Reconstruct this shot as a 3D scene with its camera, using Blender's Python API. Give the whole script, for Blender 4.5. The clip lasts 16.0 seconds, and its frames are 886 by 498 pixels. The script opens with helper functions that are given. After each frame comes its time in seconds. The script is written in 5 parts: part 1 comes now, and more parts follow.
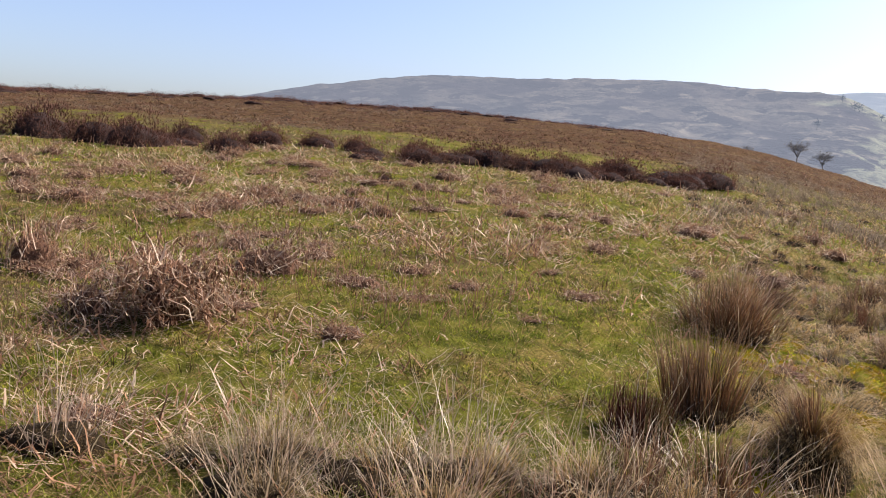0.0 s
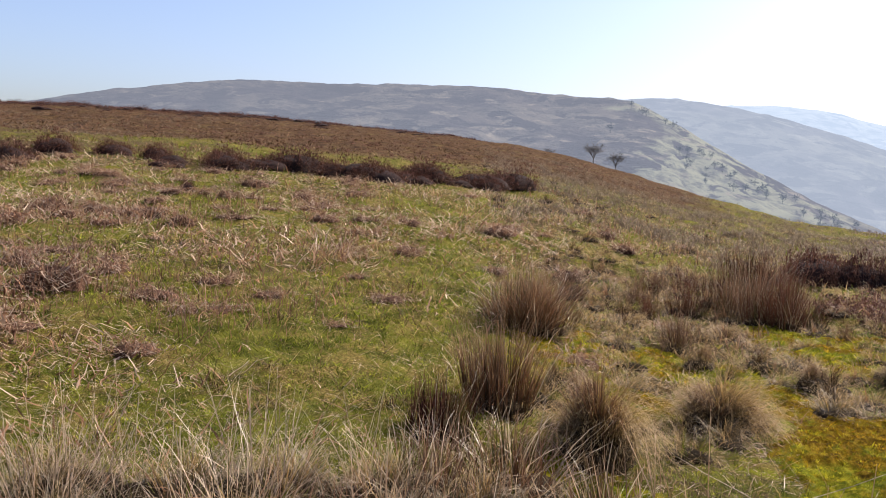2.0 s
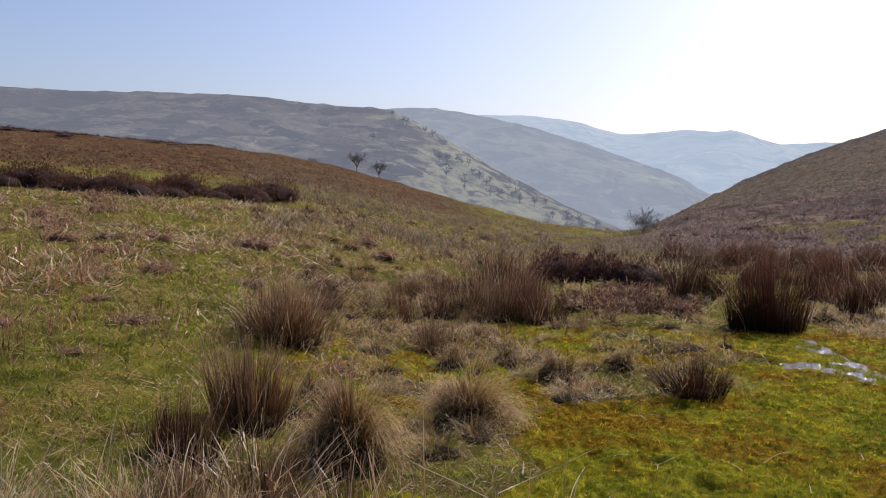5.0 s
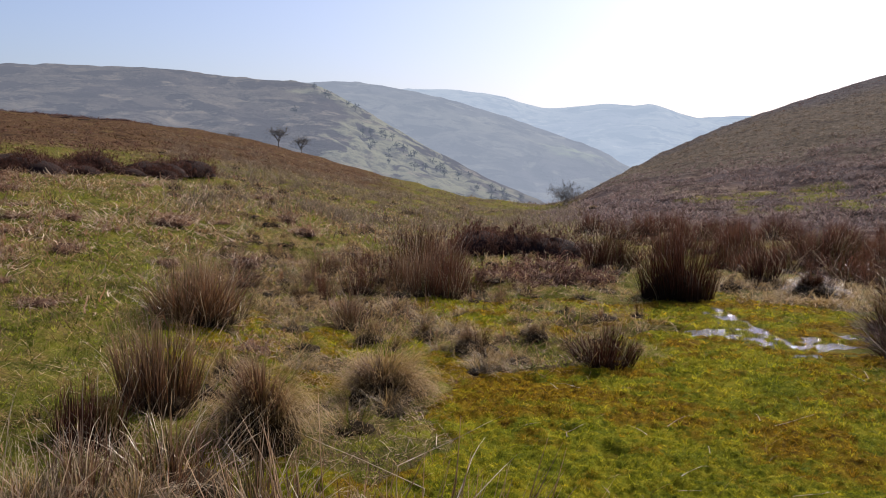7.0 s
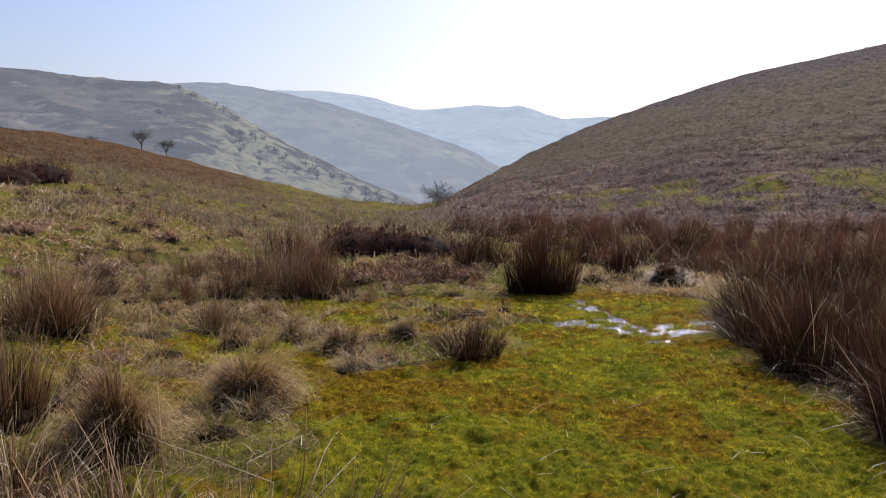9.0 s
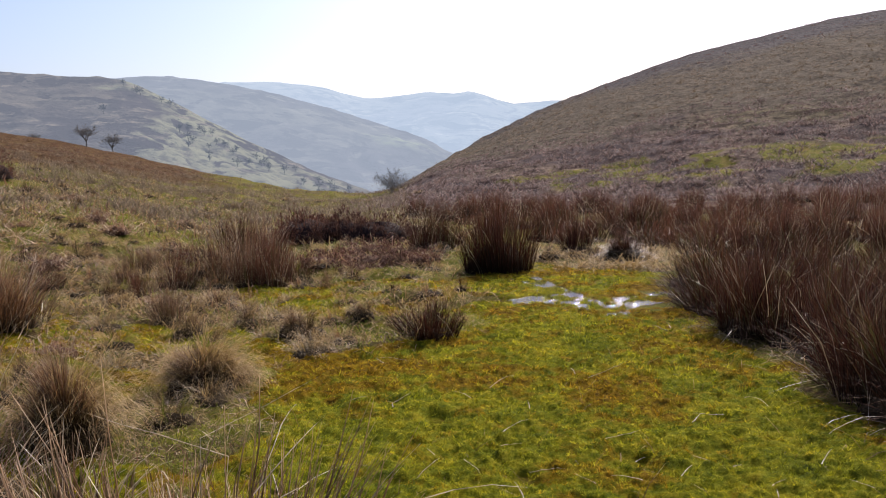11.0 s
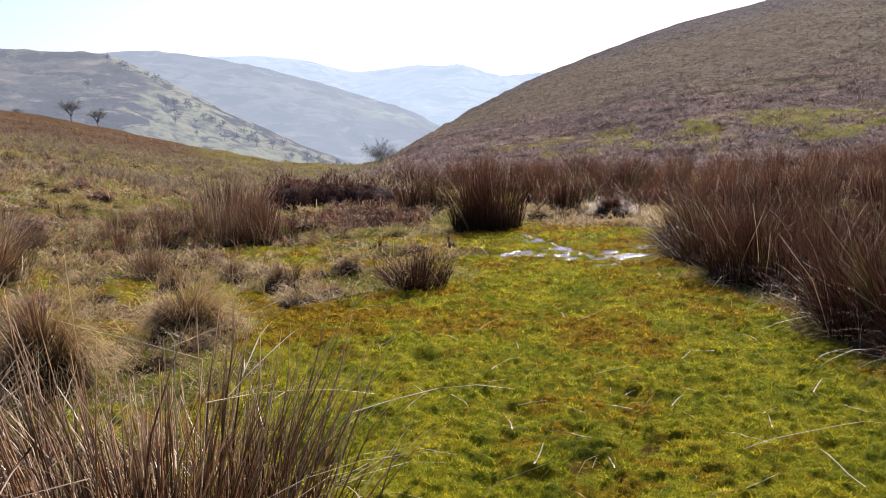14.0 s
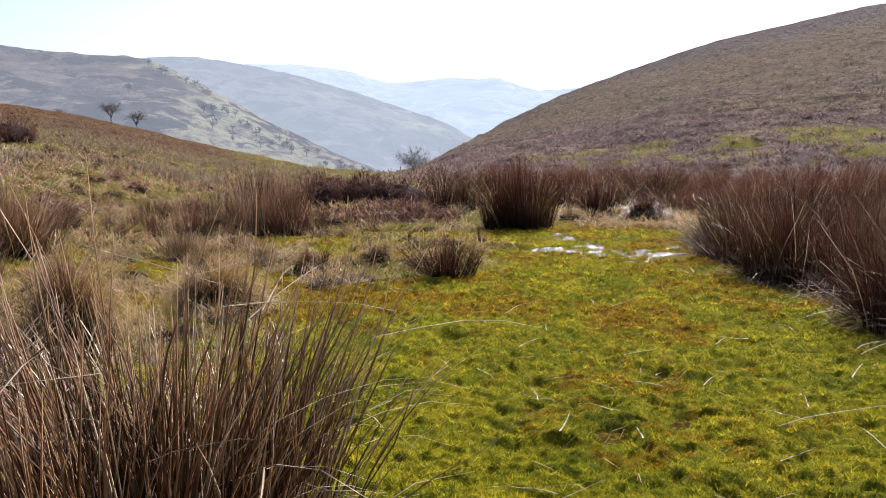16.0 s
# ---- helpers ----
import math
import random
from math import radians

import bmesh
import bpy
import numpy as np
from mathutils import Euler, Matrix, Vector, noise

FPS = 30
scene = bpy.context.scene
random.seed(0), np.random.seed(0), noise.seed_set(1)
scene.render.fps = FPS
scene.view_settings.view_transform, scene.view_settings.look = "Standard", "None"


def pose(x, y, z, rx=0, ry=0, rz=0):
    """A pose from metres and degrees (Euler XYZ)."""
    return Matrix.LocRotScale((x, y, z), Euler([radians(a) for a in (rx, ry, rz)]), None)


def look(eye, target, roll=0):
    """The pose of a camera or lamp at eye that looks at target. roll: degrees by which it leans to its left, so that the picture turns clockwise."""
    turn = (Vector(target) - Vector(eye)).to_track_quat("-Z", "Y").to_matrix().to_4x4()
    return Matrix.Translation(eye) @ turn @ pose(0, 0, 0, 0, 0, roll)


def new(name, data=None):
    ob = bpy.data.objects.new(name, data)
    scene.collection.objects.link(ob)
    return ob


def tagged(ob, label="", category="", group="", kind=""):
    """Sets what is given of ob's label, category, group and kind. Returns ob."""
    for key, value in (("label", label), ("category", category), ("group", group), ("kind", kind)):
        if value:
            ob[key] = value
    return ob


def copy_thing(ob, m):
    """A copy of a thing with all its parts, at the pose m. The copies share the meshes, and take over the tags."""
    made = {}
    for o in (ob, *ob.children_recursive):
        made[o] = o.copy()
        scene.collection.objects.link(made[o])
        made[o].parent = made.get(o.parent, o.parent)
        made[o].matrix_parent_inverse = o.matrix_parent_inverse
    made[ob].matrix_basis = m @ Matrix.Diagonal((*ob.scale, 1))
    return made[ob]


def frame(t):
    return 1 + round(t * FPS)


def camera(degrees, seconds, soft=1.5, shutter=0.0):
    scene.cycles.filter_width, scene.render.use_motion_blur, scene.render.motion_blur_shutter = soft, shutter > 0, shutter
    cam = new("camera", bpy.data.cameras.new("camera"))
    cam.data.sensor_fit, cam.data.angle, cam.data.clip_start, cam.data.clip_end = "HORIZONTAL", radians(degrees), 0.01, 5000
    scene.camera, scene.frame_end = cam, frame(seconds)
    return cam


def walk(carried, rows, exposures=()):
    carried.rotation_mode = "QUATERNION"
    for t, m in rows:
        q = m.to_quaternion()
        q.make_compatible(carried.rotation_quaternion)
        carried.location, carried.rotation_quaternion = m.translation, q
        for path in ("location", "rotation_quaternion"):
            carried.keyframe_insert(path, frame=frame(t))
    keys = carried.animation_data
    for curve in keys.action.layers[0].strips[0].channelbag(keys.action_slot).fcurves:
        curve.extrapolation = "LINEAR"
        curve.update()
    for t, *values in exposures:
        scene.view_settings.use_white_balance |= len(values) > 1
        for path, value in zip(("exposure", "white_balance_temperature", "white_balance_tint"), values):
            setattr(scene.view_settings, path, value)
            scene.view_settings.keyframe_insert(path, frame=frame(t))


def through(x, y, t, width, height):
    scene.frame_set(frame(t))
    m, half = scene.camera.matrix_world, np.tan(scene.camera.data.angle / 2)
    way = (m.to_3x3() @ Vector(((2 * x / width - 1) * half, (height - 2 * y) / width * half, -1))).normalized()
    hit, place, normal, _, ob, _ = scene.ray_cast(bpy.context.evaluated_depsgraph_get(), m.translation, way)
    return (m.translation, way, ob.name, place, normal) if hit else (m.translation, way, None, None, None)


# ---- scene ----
# seconds, eye, turn, pitch, roll
PATH = [
    (0.0, (-0.416, -0.060, 1.599), -41.68, -5.88, 3.67),
    (0.5, (-0.385, -0.072, 1.602), -39.35, -5.54, 3.40),
    (1.0, (-0.362, -0.047, 1.603), -35.45, -5.17, 3.35),
    (1.5, (-0.342, -0.029, 1.602), -32.29, -4.93, 3.12),
    (2.0, (-0.320, -0.005, 1.603), -29.25, -4.86, 2.65),
    (2.5, (-0.302, 0.023, 1.603), -26.42, -4.84, 2.06),
    (3.0, (-0.277, 0.025, 1.604), -23.27, -4.70, 1.66),
    (3.5, (-0.274, 0.063, 1.606), -20.71, -4.34, 1.72),
    (4.0, (-0.238, 0.042, 1.612), -18.33, -3.95, 1.77),
    (4.5, (-0.210, 0.042, 1.617), -16.06, -3.68, 1.53),
    (5.0, (-0.181, 0.033, 1.615), -13.59, -3.71, 1.32),
    (5.2, (-0.171, 0.048, 1.623), -12.77, -3.99, 0.91),
    (7.3, (-0.075, 0.014, 1.627), -7.66, -5.35, 0.87),
    (7.5, (-0.063, -0.003, 1.632), -6.95, -5.28, 0.78),
    (8.0, (-0.035, 0.021, 1.621), -4.27, -5.11, 0.69),
    (8.5, (-0.016, 0.013, 1.614), -2.00, -5.04, 0.50),
    (9.0, (0.000, -0.000, 1.600), 0.00, -5.16, 0.19),
    (11.5, (0.006, 0.074, 1.492), 3.30, -6.52, -1.80),
    (12.0, (0.005, 0.078, 1.466), 3.63, -7.17, -1.88),
    (12.5, (0.012, 0.081, 1.423), 4.01, -7.90, -1.84),
    (13.0, (0.016, 0.100, 1.383), 4.27, -8.39, -1.95),
    (13.5, (0.018, 0.115, 1.343), 4.15, -8.23, -2.02),
    (14.0, (0.024, 0.129, 1.297), 3.63, -7.84, -2.09),
    (14.5, (0.031, 0.136, 1.253), 3.14, -7.57, -1.95),
    (15.0, (0.031, 0.132, 1.202), 2.39, -7.35, -1.09),
    (15.5, (0.029, 0.153, 1.148), 1.87, -7.16, -0.59),
    (16.0, (0.025, 0.168, 1.087), 1.59, -6.97, -0.49),
]


def heading(yaw, pitch):
    """Unit vector for a compass turn (clockwise from +y) and a pitch, in degrees."""
    a, b = radians(yaw), radians(pitch)
    return Vector((math.sin(a) * math.cos(b), math.cos(a) * math.cos(b), math.sin(b)))


cam = camera(55.53, 16.0, soft=1.0)
walk(cam, [(t, look(Vector(eye), Vector(eye) + 10 * heading(yaw, pitch), roll)) for t, eye, yaw, pitch, roll in PATH],
     exposures=[(t, e, 6500, 14) for t, e in ((0.0, 1.24), (1.5, 1.20), (3.5, 0.92), (5.0, 0.64), (9.0, 0.68), (12.5, 1.07), (16.0, 1.28))])

# ---- light: a hazy spring sky and a high sun ahead and to the right ----
SUN_AZ, SUN_EL = 30.0, 40.0
world = bpy.data.worlds.new("sky")
scene.world = world
world.use_nodes = True
wn = world.node_tree.nodes
sky = wn.new("ShaderNodeTexSky")
sky.sky_type = "NISHITA"
sky.sun_disc = False
sky.sun_elevation, sky.sun_rotation = radians(SUN_EL), radians(SUN_AZ)
sky.air_density, sky.dust_density, sky.ozone_density, sky.altitude = 1.0, 2.6, 3.5, 200
haze = wn.new("ShaderNodeMix")
haze.data_type, haze.blend_type = "RGBA", "MULTIPLY"
haze.inputs[0].default_value = 1.0
haze.inputs[7].default_value = (1.05, 0.985, 1.03, 1)
world.node_tree.links.new(sky.outputs[0], haze.inputs[6])
world.node_tree.links.new(haze.outputs[2], wn["Background"].inputs[0])
wn["Background"].inputs[1].default_value = 0.092
sun_data = bpy.data.lights.new("sun", "SUN")
sun_data.energy, sun_data.angle, sun_data.color = 5.0, radians(0.6), (1.0, 0.95, 0.87)
sun = new("sun", sun_data)
sun.matrix_world = look((0, 0, 50), Vector((0, 0, 50)) - heading(SUN_AZ, SUN_EL))

# ---- materials ----


class Nodes:
    """A small helper to wire a node material."""

    def __init__(self, name):
        self.m = bpy.data.materials.new(name)
        self.m.use_nodes = True
        self.t = self.m.node_tree
        self.t.nodes.clear()
        self.out = self.t.nodes.new("ShaderNodeOutputMaterial")

    def add(self, kind, **given):
        n = self.t.nodes.new("ShaderNode" + kind)
        for key, value in given.items():
            if key.startswith("i_"):
                self.put(n.inputs[int(key[2:])], value)
            elif key == "data_type":
                n.data_type = value
            elif key == "blend_type":
                n.blend_type = value
            elif key == "operation":
                n.operation = value
            elif key == "use_clamp":
                n.use_clamp = value
            elif key == "layer_name":
                n.layer_name = value
        return n

    def put(self, socket, value):
        if isinstance(value, bpy.types.NodeSocket):
            self.t.links.new(value, socket)
        else:
            socket.default_value = value

    def noise(self, where, scale, detail=4.0, rough=0.55, distort=0.0):
        n = self.add("TexNoise")
        self.put(n.inputs["Vector"], where)
        for key, value in (("Scale", scale), ("Detail", detail), ("Roughness", rough), ("Distortion", distort)):
            n.inputs[key].default_value = value
        return n.outputs[0]

    def ramp(self, value, *stops):
        n = self.add("ValToRGB")
        self.put(n.inputs[0], value)
        while len(n.color_ramp.elements) < len(stops):
            n.color_ramp.elements.new(0.5)
        for e, (at, colour) in zip(n.color_ramp.elements, stops):
            e.position = at
            e.color = (*colour, 1) if len(colour) == 3 else colour
        return n.outputs[0]

    def mix(self, f, a, b, blend="MIX"):
        n = self.add("Mix", data_type="RGBA", blend_type=blend)
        self.put(n.inputs[0], f)
        for socket, value in ((n.inputs[6], a), (n.inputs[7], b)):
            self.put(socket, (*value, 1) if isinstance(value, tuple) and len(value) == 3 else value)
        return n.outputs[2]

    def math(self, op, a, b=0.0, c=0.0, clamp=False):
        n = self.add("Math", operation=op, use_clamp=clamp)
        for socket, value in zip(n.inputs, (a, b, c)):
            self.put(socket, value)
        return n.outputs[0]

    def bsdf(self, colour, roughness=0.9, specular=0.2, normal=None):
        n = self.add("BsdfPrincipled")
        self.put(n.inputs["Base Color"], (*colour, 1) if isinstance(colour, tuple) else colour)
        self.put(n.inputs["Roughness"], roughness)
        self.put(n.inputs["Specular IOR Level"], specular)
        if normal is not None:
            self.put(n.inputs["Normal"], normal)
        return n

    def bump(self, height, strength=0.5, distance=0.02):
        n = self.add("Bump")
        n.inputs["Strength"].default_value, n.inputs["Distance"].default_value = strength, distance
        self.put(n.inputs["Height"], height)
        return n.outputs[0]

    def done(self, shader):
        self.t.links.new(shader, self.out.inputs[0])
        return self.m


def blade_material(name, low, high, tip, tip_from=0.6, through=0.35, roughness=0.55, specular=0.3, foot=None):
    """Grass, rush or twig: colour varies from blade to blade and towards the tip, and light comes through. foot: colour
    of the lower half, dark for old growth with shade painted in.
    """
    n = Nodes(name)
    isl = n.add("NewGeometry").outputs["Random Per Island"]
    v = n.add("SeparateXYZ", i_0=n.add("UVMap").outputs[0]).outputs[1]
    mid = tuple((a + b) / 2 for a, b in zip(low, high))
    base = n.ramp(isl, (0.0, low), (0.55, mid), (1.0, high))
    n2 = n.noise(n.add("NewGeometry").outputs["Position"], 2.3, 2)
    base = n.mix(n.math("MULTIPLY", n2, 0.5), base, tuple(c * 0.75 for c in low))
    own = n.add("ObjectInfo").outputs["Random"]
    base = n.mix(1.0, base, n.ramp(own, (0.0, (0.75, 0.75, 0.75)), (0.5, (0.97, 0.95, 0.93)), (1.0, (1.15, 1.1, 1.0))), "MULTIPLY")
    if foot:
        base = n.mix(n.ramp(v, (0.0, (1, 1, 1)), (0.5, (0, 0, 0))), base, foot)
    base = n.mix(n.ramp(v, (tip_from, (0, 0, 0)), (1.0, (1, 1, 1))), base, tip)
    p = n.bsdf(base, roughness, specular)
    tr = n.add("BsdfTranslucent", i_0=base)
    return n.done(n.add("MixShader", i_0=through, i_1=p.outputs[0], i_2=tr.outputs[0]).outputs[0])


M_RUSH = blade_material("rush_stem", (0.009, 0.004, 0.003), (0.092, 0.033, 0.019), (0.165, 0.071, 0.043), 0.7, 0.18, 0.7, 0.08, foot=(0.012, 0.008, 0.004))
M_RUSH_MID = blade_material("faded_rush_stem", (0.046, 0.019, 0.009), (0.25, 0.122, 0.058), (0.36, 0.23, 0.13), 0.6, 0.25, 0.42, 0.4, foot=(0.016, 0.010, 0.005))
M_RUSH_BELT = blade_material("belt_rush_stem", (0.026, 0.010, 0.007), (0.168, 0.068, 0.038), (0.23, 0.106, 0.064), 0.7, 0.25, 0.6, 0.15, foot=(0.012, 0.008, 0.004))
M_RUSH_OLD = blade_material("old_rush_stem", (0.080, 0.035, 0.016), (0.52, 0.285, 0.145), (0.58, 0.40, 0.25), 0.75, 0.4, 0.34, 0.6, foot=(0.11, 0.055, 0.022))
M_RUSH_GREEN = blade_material("green_rush_stem", (0.038, 0.036, 0.007), (0.10, 0.082, 0.02), (0.16, 0.095, 0.04), 0.65, 0.25, 0.38, 0.5)
M_RUSH_DRY = blade_material("dry_rush_stem", (0.20, 0.14, 0.08), (0.60, 0.48, 0.33), (0.64, 0.53, 0.39), 0.6, 0.35, 0.4, 0.5)
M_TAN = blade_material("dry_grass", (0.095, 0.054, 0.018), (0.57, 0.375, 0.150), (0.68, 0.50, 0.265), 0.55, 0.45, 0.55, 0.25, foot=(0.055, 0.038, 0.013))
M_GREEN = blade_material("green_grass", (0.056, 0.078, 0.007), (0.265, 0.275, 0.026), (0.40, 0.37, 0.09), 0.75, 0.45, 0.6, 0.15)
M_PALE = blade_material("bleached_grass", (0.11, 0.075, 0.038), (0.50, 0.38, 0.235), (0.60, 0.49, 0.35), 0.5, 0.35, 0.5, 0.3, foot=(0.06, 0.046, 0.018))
M_HEATHER = blade_material("heather_twig", (0.045, 0.020, 0.014), (0.165, 0.075, 0.053), (0.21, 0.115, 0.086), 0.6, 0.25, 0.85, 0.1)
M_SLOPE = blade_material("slope_growth", (0.075, 0.055, 0.038), (0.29, 0.222, 0.155), (0.39, 0.315, 0.235), 0.6, 0.35, 0.8, 0.1)
M_RUSTY = blade_material("rusty_slope_growth", (0.048, 0.028, 0.016), (0.175, 0.108, 0.058), (0.27, 0.18, 0.105), 0.6, 0.3, 0.85, 0.08)
M_BRACKEN = blade_material("dead_bracken", (0.080, 0.039, 0.023), (0.40, 0.222, 0.132), (0.54, 0.36, 0.245), 0.7, 0.35, 0.7, 0.2)
M_FELL = blade_material("fell_bracken", (0.062, 0.042, 0.038), (0.35, 0.25, 0.222), (0.54, 0.44, 0.40), 0.7, 0.3, 0.8, 0.1)
M_STALK = blade_material("bracken_stalk", (0.26, 0.165, 0.105), (0.66, 0.51, 0.37), (0.66, 0.53, 0.40), 0.6, 0.3, 0.5, 0.4)
M_TWIG = blade_material("bare_twig", (0.12, 0.11, 0.105), (0.24, 0.22, 0.20), (0.25, 0.23, 0.21), 0.6, 0.05, 0.85, 0.15)


def moss_colour(n, where):
    """Drifts of deep green, yellow-green and olive."""
    drift, spot = n.noise(where, 2.2, 4, 0.65), n.noise(where, 19.0, 5, 0.7)
    mixed = n.math("ADD", n.math("MULTIPLY", drift, 0.45), n.math("MULTIPLY", spot, 0.55))
    return spot, n.ramp(mixed, (0.34, (0.062, 0.080, 0.008)), (0.46, (0.160, 0.172, 0.010)), (0.55, (0.285, 0.258, 0.016)), (0.66, (0.375, 0.288, 0.020)))


def rust_colour(n, spot):
    return n.ramp(spot, (0.34, (0.070, 0.036, 0.005)), (0.5, (0.21, 0.124, 0.008)), (0.66, (0.33, 0.23, 0.014)))


def moss_sheet_material():
    n = Nodes("moss_sheet")
    where = n.add("NewGeometry").outputs["Position"]
    spot, col = moss_colour(n, where)
    rust = n.add("SeparateColor", i_0=n.add("VertexColor", layer_name="growth").outputs[0]).outputs[0]
    col = n.mix(n.ramp(n.math("ADD", rust, n.math("MULTIPLY", n.math("SUBTRACT", spot, 0.5), 1.4)), (0.25, (0, 0, 0)), (0.75, (1, 1, 1))), col, rust_colour(n, spot))
    grain = n.noise(where, 170, 3, 0.7)
    # Darkened all over, so gaps between shoots carry shade in their colour.
    col = n.mix(1.0, col, n.ramp(grain, (0.3, (0.21, 0.21, 0.21)), (0.7, (0.82, 0.82, 0.82))), "MULTIPLY")
    return n.done(n.bsdf(col, 0.95, 0.02, n.bump(grain, 1.0, 0.012)).outputs[0])


def moss_shoot_material(name, rusty, gain=(1, 1, 1)):
    """Shoots that vary from bunch to bunch."""
    n = Nodes(name)
    spot, col = moss_colour(n, n.add("NewGeometry").outputs["Position"])
    if rusty:
        col = rust_colour(n, spot)
    col = n.mix(1.0, col, gain, "MULTIPLY")
    bunch = n.add("SeparateXYZ", i_0=n.add("UVMap").outputs[0]).outputs[0]
    col = n.mix(1.0, col, n.ramp(bunch, (0.0, (0.30, 0.33, 0.35)), (0.45, (0.75, 0.75, 0.7)), (0.75, (1.4, 1.35, 1.1)), (1.0, (2.6, 2.4, 2.0))), "MULTIPLY")
    p = n.bsdf(col, 0.8, 0.04)
    return n.done(n.add("MixShader", i_0=0.4, i_1=p.outputs[0], i_2=n.add("BsdfTranslucent", i_0=col).outputs[0]).outputs[0])


M_MOSSBLADE = moss_shoot_material("moss_shoot", False)
M_RUSTMOSS = moss_shoot_material("rusty_moss_shoot", True)
M_TURFMOSS = moss_shoot_material("turf_moss_shoot", False, (0.62, 0.72, 1.6))
M_MOSS = moss_sheet_material()


def clod_material(name, low, high, scale=18):
    n = Nodes(name)
    where = n.add("NewGeometry").outputs["Position"]
    f = n.noise(where, scale, 6, 0.65)
    col = n.ramp(f, (0.3, low), (0.7, high))
    return n.done(n.bsdf(col, 0.95, 0.1, n.bump(n.noise(where, scale * 3, 4), 0.8, 0.03)).outputs[0])


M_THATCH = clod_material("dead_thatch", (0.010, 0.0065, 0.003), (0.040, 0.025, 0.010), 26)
M_HEATHCORE = clod_material("heather_inner_shade", (0.012, 0.008, 0.007), (0.04, 0.022, 0.018))
M_LITTER = clod_material("bracken_litter", (0.030, 0.015, 0.009), (0.15, 0.078, 0.048), 30)
M_BARK = clod_material("bark", (0.07, 0.062, 0.056), (0.20, 0.18, 0.16), 9)


def ground_material():
    n = Nodes("moorland")
    where = n.add("NewGeometry").outputs["Position"]
    layer = n.add("VertexColor", layer_name="growth")
    zone = n.add("SeparateColor", i_0=layer.outputs[0])
    moss, heath, tan, slope = zone.outputs[0], zone.outputs[1], zone.outputs[2], layer.outputs[1]
    fine, mid, wide = n.noise(where, 38, 6, 0.7), n.noise(where, 4.5, 6, 0.65), n.noise(where, 0.55, 5, 0.6)
    clump = n.noise(where, 1.6, 5, 0.7, 0.3)

    def pick(f, a, b, lo, hi):
        return n.mix(n.ramp(f, (lo, (0, 0, 0)), (hi, (1, 1, 1))), a, b)
    green = pick(mid, (0.034, 0.038, 0.006), (0.115, 0.108, 0.016), 0.35, 0.65)
    green = pick(fine, green, (0.20, 0.15, 0.06), 0.54, 0.74)
    green = pick(clump, green, pick(fine, (0.050, 0.036, 0.010), (0.21, 0.155, 0.045), 0.35, 0.65), 0.50, 0.60)
    dead = pick(fine, (0.024, 0.016, 0.007), (0.135, 0.095, 0.045), 0.34, 0.72)
    dead = pick(clump, dead, pick(mid, (0.06, 0.062, 0.006), (0.13, 0.125, 0.010), 0.4, 0.6), 0.50, 0.60)
    ling = pick(mid, (0.040, 0.021, 0.011), (0.110, 0.064, 0.032), 0.34, 0.66)
    ling = pick(wide, ling, (0.11, 0.078, 0.03), 0.52, 0.72)
    ling = pick(clump, ling, (0.034, 0.018, 0.011), 0.50, 0.62)
    fell = pick(clump, (0.034, 0.025, 0.025), (0.092, 0.068, 0.064), 0.34, 0.66)
    fell = pick(mid, fell, (0.105, 0.080, 0.072), 0.52, 0.75)
    broad, vast = n.noise(where, 0.13, 5, 0.6), n.noise(where, 0.06, 4, 0.55)
    fell = pick(broad, fell, pick(clump, (0.045, 0.031, 0.026), (0.19, 0.138, 0.105), 0.38, 0.58), 0.50, 0.60)
    fell = pick(vast, fell, pick(clump, (0.035, 0.028, 0.018), (0.13, 0.104, 0.064), 0.38, 0.60), 0.54, 0.64)
    fell = pick(wide, fell, (0.040, 0.023, 0.019), 0.5, 0.64)
    up = n.add("SeparateColor", i_0=n.add("VertexColor", layer_name="hillside").outputs[0]).outputs[0]
    grassy = pick(clump, (0.036, 0.028, 0.021), (0.112, 0.088, 0.064), 0.36, 0.60)
    grassy = pick(mid, grassy, (0.155, 0.125, 0.095), 0.54, 0.72)
    crown = pick(clump, (0.034, 0.030, 0.032), (0.095, 0.080, 0.078), 0.36, 0.64)
    fell = n.mix(n.ramp(up, (0.24, (0, 0, 0)), (0.34, (1, 1, 1))), fell, grassy)
    fell = n.mix(n.ramp(up, (0.74, (0, 0, 0)), (0.92, (1, 1, 1))), fell, crown)
    ling = n.mix(slope, ling, fell)
    bog = pick(mid, (0.036, 0.022, 0.004), (0.090, 0.085, 0.004), 0.38, 0.58)
    bog = pick(fine, bog, (0.17, 0.14, 0.009), 0.53, 0.73)

    def edge(mask, by, amount=0.5):
        """Breaks up the border of a kind of growth."""
        s = n.math("ADD", mask, n.math("MULTIPLY", n.math("SUBTRACT", by, 0.5), amount * 2))
        return n.ramp(s, (0.38, (0, 0, 0)), (0.62, (1, 1, 1)))
    col = n.mix(edge(tan, mid, 0.8), green, dead)
    col = n.mix(edge(heath, wide, 0.7), col, ling)
    col = n.mix(edge(moss, mid, 0.4), col, bog)
    height = n.math("ADD", n.math("MULTIPLY", mid, 1.0), n.math("MULTIPLY", fine, 0.35))
    height = n.math("ADD", height, n.math("MULTIPLY", n.math("MULTIPLY", clump, heath), 5.0))
    return n.done(n.bsdf(col, 1.0, 0.02, n.bump(height, 1.0, 0.07)).outputs[0])


M_GROUND = ground_material()


